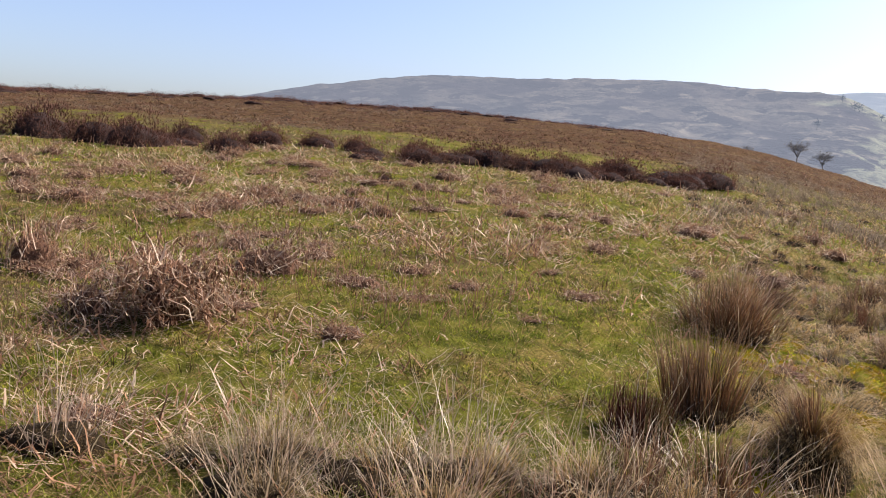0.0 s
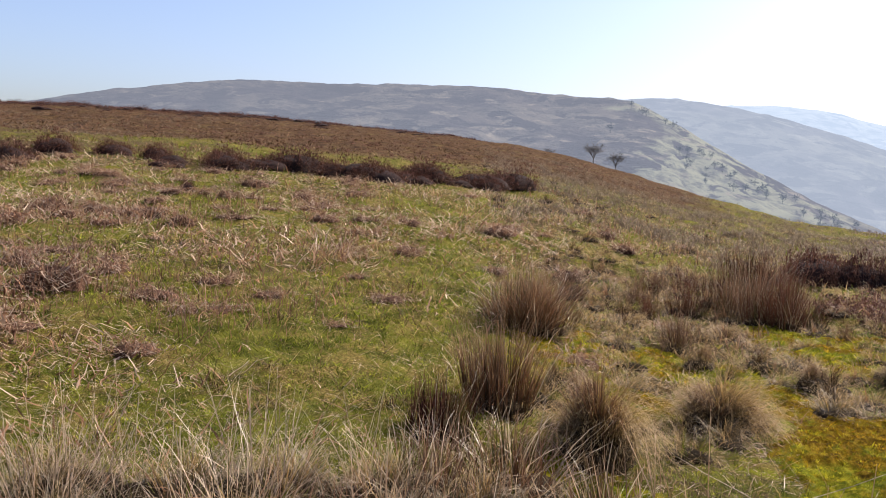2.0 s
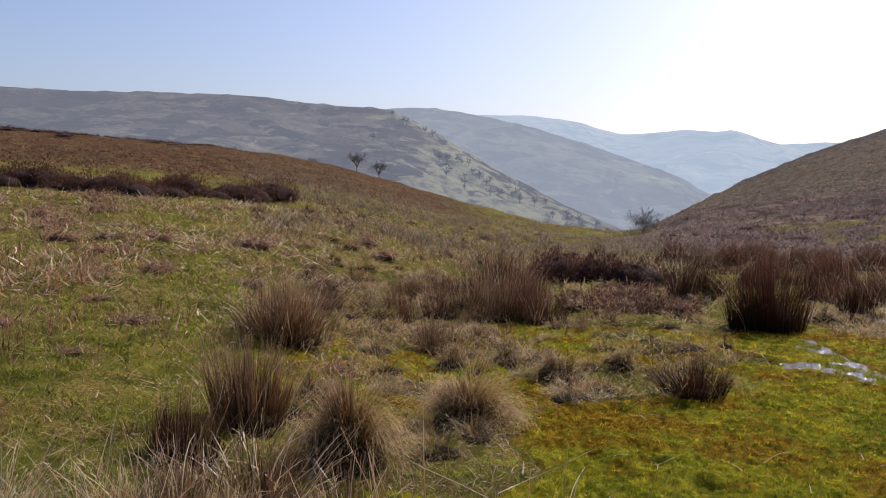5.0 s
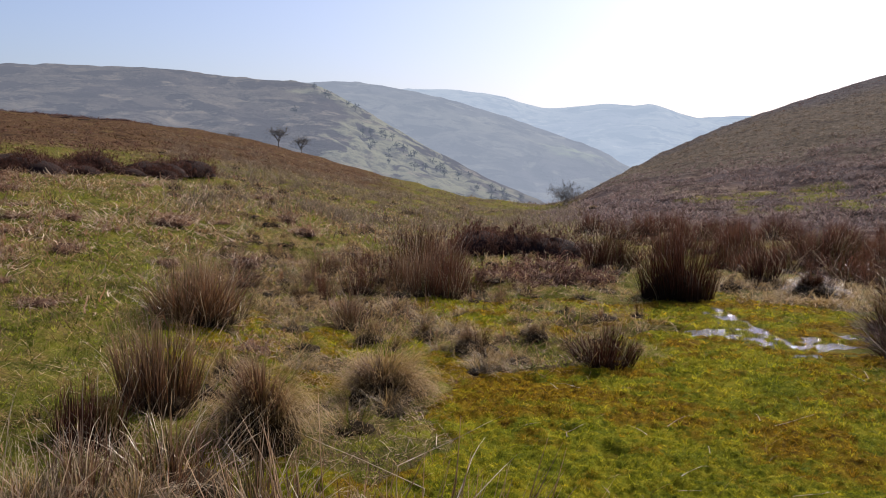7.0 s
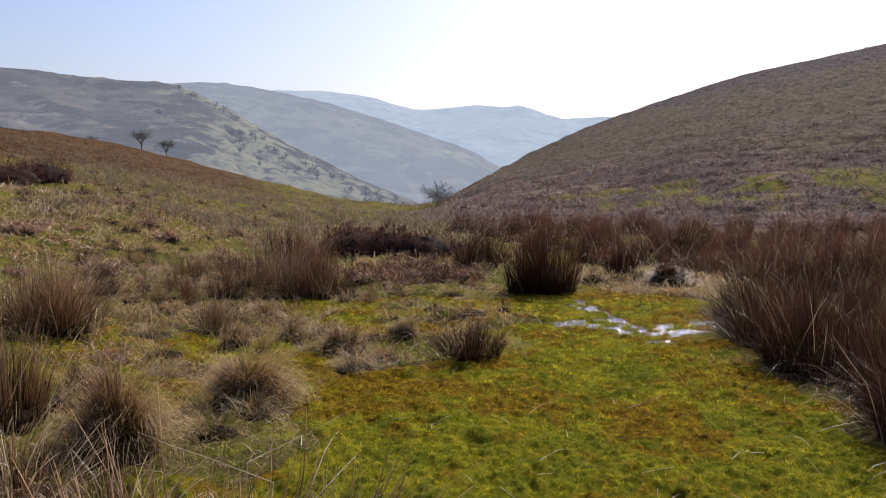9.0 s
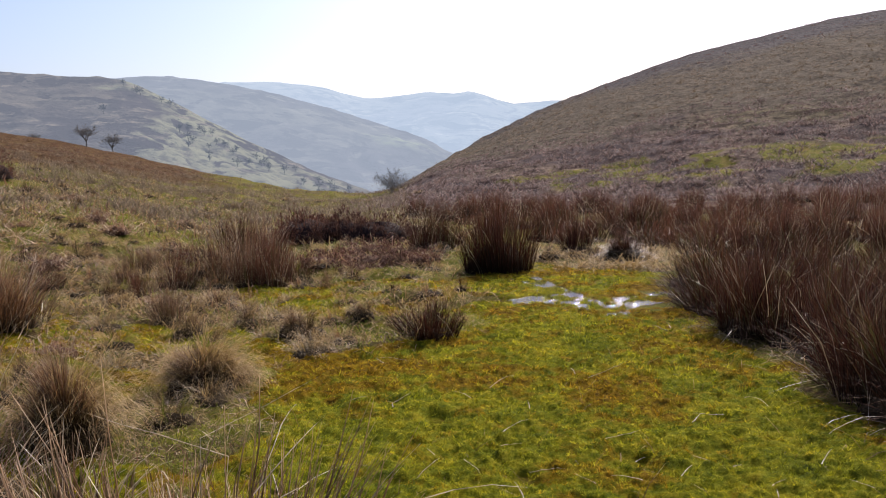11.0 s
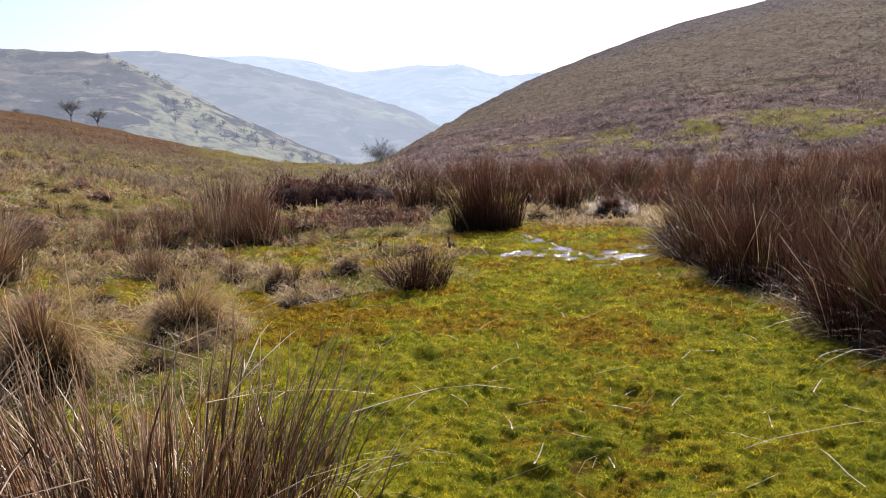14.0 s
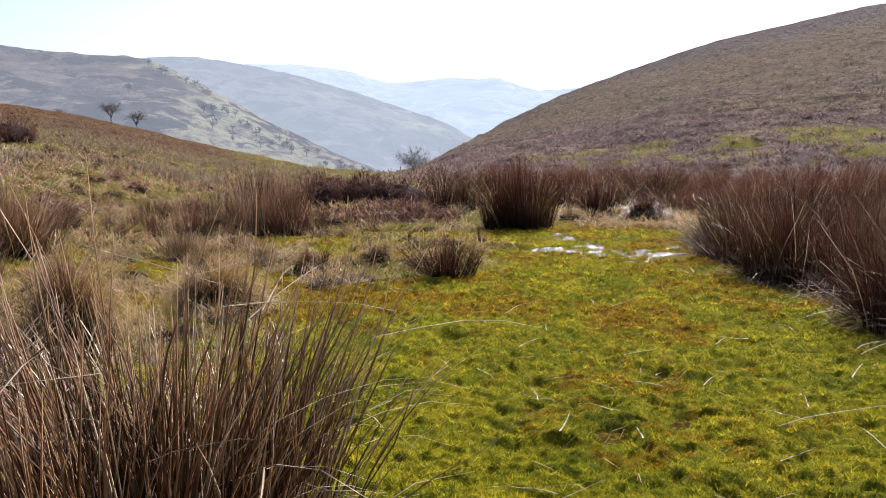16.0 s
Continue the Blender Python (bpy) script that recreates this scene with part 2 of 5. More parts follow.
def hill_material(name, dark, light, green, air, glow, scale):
    """A far hill: heather, bracken and grass in patches; the depth of sunlit air in front of it is put in as an even
    emission (a glowing backdrop).
    """
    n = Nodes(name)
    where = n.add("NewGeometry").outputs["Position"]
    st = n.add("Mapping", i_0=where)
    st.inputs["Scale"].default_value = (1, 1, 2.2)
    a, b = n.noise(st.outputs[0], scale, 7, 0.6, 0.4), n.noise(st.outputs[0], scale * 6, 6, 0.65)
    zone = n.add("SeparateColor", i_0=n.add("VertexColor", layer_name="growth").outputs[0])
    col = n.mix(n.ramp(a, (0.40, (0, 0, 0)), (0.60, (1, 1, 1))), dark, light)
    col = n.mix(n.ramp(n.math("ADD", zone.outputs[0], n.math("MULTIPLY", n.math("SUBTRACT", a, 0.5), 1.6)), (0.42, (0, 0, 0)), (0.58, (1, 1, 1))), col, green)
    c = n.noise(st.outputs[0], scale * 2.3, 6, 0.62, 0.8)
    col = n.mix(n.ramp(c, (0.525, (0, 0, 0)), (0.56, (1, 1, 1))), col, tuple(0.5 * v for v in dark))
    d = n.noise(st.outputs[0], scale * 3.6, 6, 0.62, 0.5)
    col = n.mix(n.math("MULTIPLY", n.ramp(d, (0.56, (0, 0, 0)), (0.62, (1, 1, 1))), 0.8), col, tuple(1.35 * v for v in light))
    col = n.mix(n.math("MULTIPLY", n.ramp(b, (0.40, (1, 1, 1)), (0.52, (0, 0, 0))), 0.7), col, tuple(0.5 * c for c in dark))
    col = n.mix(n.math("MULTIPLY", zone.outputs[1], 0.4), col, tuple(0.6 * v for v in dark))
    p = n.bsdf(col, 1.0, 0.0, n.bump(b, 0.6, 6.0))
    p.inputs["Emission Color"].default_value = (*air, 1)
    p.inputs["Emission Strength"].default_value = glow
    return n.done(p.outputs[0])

# ---- terrain: one sheet, described by the brow that closes each direction ----
# direction (degrees from +y to the right), elevation of the brow, its distance, where the rise begins
BROW = (
    (-180, 1.0, 90, 4), (-100, 2.0, 100, 2), (-70, 2.75, 100, 1.5), (-56, 3.3, 100, 1.5), (-45, 3.45, 100, 1.5), (-35, 3.15, 105, 2),
    (-28, 2.8, 112, 3), (-22, 2.0, 125, 4.5), (-18, 1.1, 125, 6), (-14.4, -0.02, 105, 8), (-10.8, -0.95, 85, 10),
    (-6.3, -2.05, 64, 14), (-1.7, -2.5, 52, 20), (0.2, -1.95, 66, 24), (2.3, -0.6, 95, 28), (4.3, 0.55, 112, 30),
    (8.2, 2.5, 125, 31), (11.8, 3.95, 130, 32), (18.8, 6.2, 135, 33), (28, 7.9, 140, 33), (45, 9.0, 140, 30), (90, 6.0, 120, 20), (180, 1.0, 90, 4))
BROW_AZ, BROW_EL, BROW_R, BROW_0 = (np.array(c, float) for c in zip(*BROW))


def soft_noise(x, y, size, seed):
    """Smooth value noise in [-1, 1] on a lattice of the given size."""
    u, v = np.asarray(x, float) / size + 1000.3 * (seed + 1), np.asarray(y, float) / size + 517.7 * (seed + 1)
    i, j = np.floor(u), np.floor(v)
    a, b = u - i, v - j
    a, b = a * a * (3 - 2 * a), b * b * (3 - 2 * b)

    def value(i, j):
        s = np.sin(i * 127.1 + j * 311.7 + seed * 74.7) * 43758.5453
        return (s - np.floor(s)) * 2 - 1
    top = value(i, j) * (1 - a) + value(i + 1, j) * a
    low = value(i, j + 1) * (1 - a) + value(i + 1, j + 1) * a
    return top * (1 - b) + low * b


# small hollows of moss among the tussocks: place and radius
MOSS_SPOTS = ((-2.9, 6.7, 0.3), (-2.65, 7.4, 0.25), (-1.85, 9.9, 0.3), (-0.9, 8.9, 0.3), (-0.35, 8.85, 0.25), (-1.2, 6.7, 0.3), (-2.2, 5.9, 0.25), (-0.2, 10.6, 0.3), (-1.5, 4.0, 0.25), (0.2, 9.6, 0.3),
              (-2.0, 9.75, 0.25), (-1.7, 9.5, 0.2), (-0.9, 9.2, 0.2), (-0.3, 9.5, 0.15), (-3.0, 7.5, 0.3), (-1.7, 7.2, 0.15))


def moss_mask(x, y):
    """1 on the wet moss lawn, 0 outside it."""
    left = np.interp(y, [0, 2.5, 4, 5, 6, 6.6, 6.9, 7.8, 9, 11.3, 14], [-0.6, -0.5, -0.85, -1.0, -1.15, -0.75, -0.1, 0.6, 0.75, 0.93, 1.7])
    right = np.interp(y, [0, 2.5, 4.3, 5.7, 6.9, 8.1, 9.5, 11.3, 14], [2.2, 2.2, 2.35, 2.75, 2.5, 2.6, 3.0, 3.4, 2.0])
    wob = 0.42 * soft_noise(x, y, 0.9, 3) + 0.30 * soft_noise(x, y, 0.38, 5) + 0.16 * soft_noise(x, y, 0.15, 10)
    d = np.minimum(np.minimum(np.minimum(x - left, right - x), 11.4 - y), (y + 0.7) * 0.8)
    for sx, sy, sr in MOSS_SPOTS:
        d = np.maximum(d, sr - np.hypot(x - sx, (y - sy) * 0.7))
    return np.clip((d + wob) / 0.5 + 0.5, 0, 1)


def ground_height(x, y):
    x, y = np.asarray(x, float), np.asarray(y, float)
    r = np.hypot(x, y)
    az = np.degrees(np.arctan2(x, y))
    el = sum(np.interp(az + k, BROW_AZ, BROW_EL) for k in (-1.2, 0, 1.2)) / 3
    rb = sum(np.interp(az + k, BROW_AZ, BROW_R) for k in (-2, 0, 2)) / 3
    r0 = np.interp(az, BROW_AZ, BROW_0)
    top = 1.55 + rb * np.tan(np.radians(el))
    right = np.clip((az + 1) / 6, 0, 1) * np.clip((120 - az) / 30, 0, 1)
    s = np.clip((r - r0) / (rb - r0), 0, None)
    sc = np.minimum(s, 1)
    rise = sc * (1 - 0.25 * right) + 0.25 * right * sc * sc
    over = np.maximum(r - rb, 0)
    drop = np.where(over < 60, 0.0035 * over ** 2, 12.6 + 0.42 * (over - 60))
    z = top * rise - drop
    rough = np.clip((r - 1) / 8, 0, 1)
    wild = 1 - moss_mask(x, y)
    hummocks = np.clip((az + 34) / 8, 0, 1) * np.clip((10 - az) / 8, 0, 1) * np.clip((22 - r) / 6, 0, 1)
    z = z + wild * rough * (0.05 * soft_noise(x, y, 1.3, 1) + 0.035 * soft_noise(x, y, 0.5, 2) + 0.028 * soft_noise(x, y, 0.22, 52) * np.clip((16 - r) / 6, 0, 1) + hummocks * (0.05 * soft_noise(x, y, 0.75, 48) + 0.04 * soft_noise(x, y, 0.38, 49)))
    z = z + np.clip((r - 15) / 40, 0, 1) * (0.22 * soft_noise(x, y, 7, 4) + (0.10 + 0.10 * right) * soft_noise(x, y, 2.6, 6) + (0.07 + 0.09 * right) * soft_noise(x, y, 1.1, 9)) * np.clip((140 - r) / 20, 0.2, 1)
    z = z - 0.035 * (1 - wild)
    return np.maximum(z, -90.0)


WATER_LEVEL = -0.007
WATER_LINES = (((1.62, 10.4), (1.76, 9.5), (1.90, 8.7), (2.05, 8.2)), ((2.05, 8.2), (2.38, 8.6), (2.70, 8.9)), ((1.25, 8.85), (1.57, 8.84)))


def water_distance(x, y):
    """How far a place is from the open water, squeezed along the view so that the runnels stay narrow."""
    d = np.full(np.shape(x), 9.0)
    for line in WATER_LINES:
        for (ax, ay), (bx, by) in zip(line, line[1:]):
            t = np.clip(((x - ax) * (bx - ax) + (y - ay) * (by - ay)) / ((bx - ax) ** 2 + (by - ay) ** 2), 0, 1)
            d = np.minimum(d, np.hypot(x - ax - t * (bx - ax), (y - ay - t * (by - ay)) * 0.6))
    return d + 0.09 * soft_noise(x, y, 0.30, 33)


def cushions(x, y, size, seed):
    """Rounded cushions of uneven height, packed side by side: 0 in the gaps, up to 1 on the tops."""
    u, v = x / size, y / size
    i, j = np.floor(u), np.floor(v)
    best = np.zeros(np.shape(u))
    for di in (-1, 0, 1):
        for dj in (-1, 0, 1):
            a, b = i + di, j + dj
            h = np.sin(a * 127.1 + b * 311.7 + seed * 17.3) * 43758.5453
            k = np.sin(a * 269.5 + b * 183.3 + seed * 31.1) * 43758.5453
            h, k = h - np.floor(h), k - np.floor(k)
            d = np.hypot(u - a - h, v - b - k)
            best = np.maximum(best, (0.45 + 0.55 * np.mod(h * 57.3 + k * 13.7, 1)) * np.sqrt(np.maximum(0, 1 - (d / 0.8) ** 2)))
    return best


MOSS_PITS = ((1.05, 3.35, 0.13), (0.75, 3.28, 0.10), (1.15, 4.1, 0.09), (0.2, 4.9, 0.10), (-0.1, 5.3, 0.08), (0.55, 3.9, 0.08))


def moss_lift(x, y):
    """How far the moss stands over the ground: hummocks, cushions, small pits, and hollows where water lies."""
    m = np.clip((moss_mask(x, y) - 0.1) / 0.5, 0, 1)
    wet = np.clip(1.6 - water_distance(x, y) / 0.12, 0, 1)
    h = 0.012 * soft_noise(x, y, 0.45, 7) + 0.013 * soft_noise(x, y, 0.17, 8)
    h = h + 0.024 * cushions(x, y, 0.12, 1) + 0.038 * cushions(x + 0.2 * y, y, 0.052, 2) - 0.027
    h = h - 0.05 * np.clip(-0.5 - soft_noise(x, y, 0.26, 36) - 0.5 * soft_noise(x, y, 0.1, 37), 0, 0.5)
    for px, py, pr in MOSS_PITS:
        h = h - 0.06 * np.clip(1.4 - np.hypot(x - px, (y - py) * 0.8) / pr, 0, 1)
    lace = 0.036 * soft_noise(x, y * 0.5, 0.07, 53) + 0.020 * soft_noise(x + 0.3 * y, y * 0.6, 0.2, 54)
    return m * (0.045 + h) - 0.012 - wet * (0.036 - lace)


def moss_height(x, y):
    return ground_height(x, y) + np.maximum(moss_lift(x, y), 0)


def moss_rust(x, y):
    """1 where the moss is rust-brown, 0 where it is green."""
    edge = np.clip(1.0 - moss_mask(x, y), 0, 1)
    f = 0.20 + 0.42 * soft_noise(x, y, 0.8, 17) + 0.45 * soft_noise(x, y, 0.3, 18) + 0.5 * soft_noise(x, y, 0.1, 51)
    f = f + 0.75 * np.exp(-((x + 0.45) / 0.75) ** 2 - ((y - 6.1) / 1.2) ** 2) + 0.3 * np.exp(-((x - 1.1) / 0.5) ** 2 - ((y - 5.0) / 0.8) ** 2)
    return np.clip(f + 0.06 * (y - 5) - 0.3 * np.clip(4.0 - y, 0, 2) + 0.5 * edge, 0, 1)


def mesh_from(name, co, loops, starts, uv=None):
    """A mesh from flat arrays: corners, loop indices and the loop at which each face starts."""
    me = bpy.data.meshes.new(name)
    co, loops, starts = np.asarray(co, np.float32), np.asarray(loops, np.int32), np.asarray(starts, np.int32)
    me.vertices.add(len(co))
    me.vertices.foreach_set("co", co.ravel())
    me.loops.add(len(loops))
    me.loops.foreach_set("vertex_index", loops)
    me.polygons.add(len(starts))
    me.polygons.foreach_set("loop_start", starts)
    me.update(calc_edges=True)
    if uv is not None:
        me.uv_layers.new(name="along").data.foreach_set("uv", np.asarray(uv, np.float32)[loops].ravel())
    return me


def grid_mesh(name, X, Y, Z, wrap=False):
    """A sheet over a grid of points, rows by columns."""
    rows, cols = X.shape
    i, j = np.meshgrid(np.arange(rows - 1), np.arange(cols if wrap else cols - 1), indexing="ij")
    k = (j + 1) % cols
    quads = np.stack([i * cols + j, i * cols + k, (i + 1) * cols + k, (i + 1) * cols + j], -1).reshape(-1, 4)
    me = mesh_from(name, np.stack([X, Y, Z], -1).reshape(-1, 3), quads.ravel(), np.arange(len(quads)) * 4)
    me.polygons.foreach_set("use_smooth", np.ones(len(quads), bool))
    return me


def growth_layer(me, red, green, blue, alpha=None):
    layer = me.color_attributes.new("growth", "FLOAT_COLOR", "POINT")
    layer.data.foreach_set("color", np.stack([red, green, blue, np.ones_like(red) if alpha is None else alpha], -1).astype(np.float32).ravel())


def growth(x, y):
    """What grows where: wet moss, heather, dry grass (the rest is green turf)."""
    r, az = np.hypot(x, y), np.degrees(np.arctan2(x, y))
    moss = moss_mask(x, y)
    left = np.clip((-8 - az) / 8, 0, 1)
    heath = left * np.clip((r - np.interp(az, [-70, -52, -42, -30, -15, -8], [40, 36, 29, 31, 42, 50])) / 8, 0, 1)
    right = np.clip((az + 2) / 4, 0, 1)
    strip = np.exp(-((r - np.interp(az, [0, 10, 28, 40], [37, 39, 41, 43])) / 5.5) ** 2) * np.clip((az - 5) / 6, 0, 1)
    strip = 1.15 * strip * np.clip(0.60 + 0.5 * soft_noise(az + 0.3 * r, r * 0.2, 1.9, 24) + 0.5 * soft_noise(az * 0.6, r * 0.5, 0.8, 25) + 0.3 * soft_noise(x, y, 0.6, 38) + 0.35 * soft_noise(x * 0.5, y, 1.0, 42), 0, 1)
    heath = np.maximum(heath, right * np.clip((r - 19) / 6, 0, 1) * (1 - np.minimum(strip, 1)))
    tan = np.clip((az + 26) / 14, 0, 1) * np.clip((80 - r) / 12, 0, 1) * 0.42 + 0.26 * left + 0.14 * np.clip((-32 - az) / 12, 0, 1)
    tan = np.maximum(tan, 0.85 * np.clip((-42 - az) / 8, 0, 1) * np.clip((r - 23) / 6, 0, 1))
    tan = np.maximum(tan, 0.48 * np.clip((az + 24) / 6, 0, 1) * np.clip((r - 15) / 8, 0, 1) * np.clip((80 - r) / 12, 0, 1))
    tan = tan * (1 - right * np.clip((r - 24) / 8, 0, 1))
    mottle = 0.40 * soft_noise(x, y, 2.2, 26) + 0.2 * soft_noise(x, y, 0.8, 27)
    tan = np.clip(tan + np.maximum(left, np.clip((r - 5) / 5, 0, 1)) * mottle, 0, 1)
    tan = tan * (1 - 0.8 * lush(x, y))
    return moss, heath, tan


def lush(x, y):
    """1 along the grazed green strip that runs up between the rushes and the bracken."""
    mid = np.interp(y, [2, 3.8, 4.9, 6.2, 7.6, 10, 14], [-3.1, -3.45, -3.8, -4.25, -4.75, -5.4, -6.2])
    return np.exp(-((x - mid) / (0.55 + 0.05 * y)) ** 2) * np.clip((y - 2.4) / 0.8, 0, 1) * np.clip((13 - y) / 5, 0, 1)


az_fine = np.radians(np.concatenate([np.arange(-180, -76, 3.0), np.arange(-76, 38, 0.46), np.arange(38, 180, 3.0)]))
rings = np.concatenate([[0.02], np.geomspace(0.4, 14, 300), np.geomspace(14.3, 180, 240), np.geomspace(190, 4600, 24)])
RR, AA = np.meshgrid(rings, az_fine, indexing="ij")
GX, GY = RR * np.sin(AA), RR * np.cos(AA)
ground_me = grid_mesh("ground", GX, GY, ground_height(GX, GY), wrap=True)
ground_me.flip_normals()
zone_layer = ground_me.color_attributes.new("hillside", "FLOAT_COLOR", "POINT")
up_hill = np.clip((RR - 30) / 105 + 0.06 * soft_noise(GX, GY, 9, 44) + 0.04 * soft_noise(GX, GY, 3, 45), 0, 1).ravel()
zone_layer.data.foreach_set("color", np.stack([up_hill, up_hill, up_hill, np.ones_like(up_hill)], -1).astype(np.float32).ravel())
growth_layer(ground_me, *(g.ravel() for g in growth(GX, GY)), np.clip((np.degrees(AA) + 3) / 4, 0, 1).ravel())
ground_me.materials.append(M_GROUND)
ground = tagged(new("ground", ground_me), "rough moorland turf with wet moss, dead grass and brown heather", "ground", kind="structure")

# ---- far hills across the valley: ridge directions and elevations, distance of ridge and foot ----


def far_hill(name, ridge, far, near, foot_el, material, label, seed, sag=0.25, greens=None, step=0.25):
    az_r, el_r = (np.array(c, float) for c in zip(*ridge))
    az = np.arange(az_r[0], az_r[-1] + 0.01, step)
    el = sum(np.interp(az + k, az_r, el_r) for k in (-0.5, 0, 0.5)) / 3
    D, N = np.interp(az, (az_r[0], az_r[-1]), far), np.interp(az, (az_r[0], az_r[-1]), near)
    s = np.linspace(0, 1.25, 60)[:, None]
    r = N + (D - N) * s
    ztop, zfoot = 1.5 + D * np.tan(np.radians(el)), 1.5 + N * math.tan(radians(foot_el))
    sc = np.minimum(s, 1)
    z = zfoot + (ztop - zfoot) * (sc * (1 - sag) + sag * np.sin(sc * math.pi / 2)) - np.maximum(s - 1, 0) ** 2 * (D - N) * 1.6
    a = np.radians(az)
    X, Y = r * np.sin(a), r * np.cos(a)
    size = (D.mean() - N.mean())
    lump = 0.016 * soft_noise(X, Y, size * 0.22, seed) + 0.008 * soft_noise(X, Y, size * 0.08, seed + 1) + 0.004 * soft_noise(X, Y, size * 0.03, seed + 2)
    z = z + size * lump * np.sin(np.clip(s, 0, 1) * math.pi) ** 0.7
    z = z + size * 0.0022 * soft_noise(X, Y, size * 0.02, seed + 5)
    me = grid_mesh(name, X, Y, z)
    me.flip_normals()
    S, AZ = np.broadcast_to(s, X.shape), np.broadcast_to(az, X.shape)
    g = greens(AZ, S) if greens else 0.0 * S
    # Darker to the left: heather, and thinner haze there put into the colour.
    ling = np.clip((-24 - AZ) / 14, 0, 1) * np.clip(S * 1.6, 0, 1)
    growth_layer(me, g.ravel(), ling.ravel(), 0 * g.ravel())
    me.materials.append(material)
    return tagged(new(name, me), label, "hill", kind="structure"), (az, X, Y, z)


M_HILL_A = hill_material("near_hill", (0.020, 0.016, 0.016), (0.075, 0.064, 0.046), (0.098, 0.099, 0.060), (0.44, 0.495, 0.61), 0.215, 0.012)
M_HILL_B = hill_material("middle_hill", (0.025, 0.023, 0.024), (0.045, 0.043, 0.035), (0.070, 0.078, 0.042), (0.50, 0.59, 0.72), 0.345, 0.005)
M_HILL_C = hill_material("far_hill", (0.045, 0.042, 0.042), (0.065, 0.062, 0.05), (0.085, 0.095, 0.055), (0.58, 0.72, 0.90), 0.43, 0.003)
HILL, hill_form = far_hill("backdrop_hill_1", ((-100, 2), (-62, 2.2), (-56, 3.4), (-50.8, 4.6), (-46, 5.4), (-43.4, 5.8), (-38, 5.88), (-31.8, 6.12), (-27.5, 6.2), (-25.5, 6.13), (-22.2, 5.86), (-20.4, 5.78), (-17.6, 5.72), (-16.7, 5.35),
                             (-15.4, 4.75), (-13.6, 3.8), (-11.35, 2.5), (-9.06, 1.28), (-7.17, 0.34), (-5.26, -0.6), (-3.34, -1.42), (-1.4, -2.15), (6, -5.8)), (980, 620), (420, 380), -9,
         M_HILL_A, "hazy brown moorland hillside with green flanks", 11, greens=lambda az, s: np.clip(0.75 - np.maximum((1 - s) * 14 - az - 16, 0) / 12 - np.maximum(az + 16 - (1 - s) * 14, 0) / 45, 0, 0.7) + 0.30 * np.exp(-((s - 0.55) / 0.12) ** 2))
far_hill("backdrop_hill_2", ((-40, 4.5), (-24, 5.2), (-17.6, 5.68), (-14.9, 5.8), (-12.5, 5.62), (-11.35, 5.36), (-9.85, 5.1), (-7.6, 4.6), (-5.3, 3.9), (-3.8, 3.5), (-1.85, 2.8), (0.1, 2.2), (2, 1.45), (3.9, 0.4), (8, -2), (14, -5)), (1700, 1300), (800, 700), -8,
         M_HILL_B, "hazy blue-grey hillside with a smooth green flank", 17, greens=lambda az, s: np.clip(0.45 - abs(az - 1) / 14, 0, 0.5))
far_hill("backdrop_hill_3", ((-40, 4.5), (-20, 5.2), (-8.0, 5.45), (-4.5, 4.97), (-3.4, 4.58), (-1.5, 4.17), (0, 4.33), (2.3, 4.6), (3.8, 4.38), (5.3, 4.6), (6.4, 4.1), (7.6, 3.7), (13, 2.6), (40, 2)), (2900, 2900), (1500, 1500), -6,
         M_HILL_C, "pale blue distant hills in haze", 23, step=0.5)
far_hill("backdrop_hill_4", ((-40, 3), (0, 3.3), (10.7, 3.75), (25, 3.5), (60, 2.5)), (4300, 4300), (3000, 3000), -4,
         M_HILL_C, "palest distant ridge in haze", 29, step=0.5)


def far_tree_material():
    n = Nodes("hazy_tree")
    p = n.bsdf((0.03, 0.03, 0.025), 1.0, 0.0)
    # Even emission stands in for the haze in front of these trees.
    p.inputs["Emission Color"].default_value = (0.40, 0.49, 0.64, 1)
    p.inputs["Emission Strength"].default_value = 0.15
    return n.done(p.outputs[0])


M_FAR_TREE = far_tree_material()

# ---- builders for plants ----


def part(name, me, material, parent, label="", kind=""):
    """Links a mesh as one part under a thing or a part."""
    me.materials.append(material)
    ob = new(name, me)
    ob.parent = parent
    return tagged(ob, label, kind=kind)


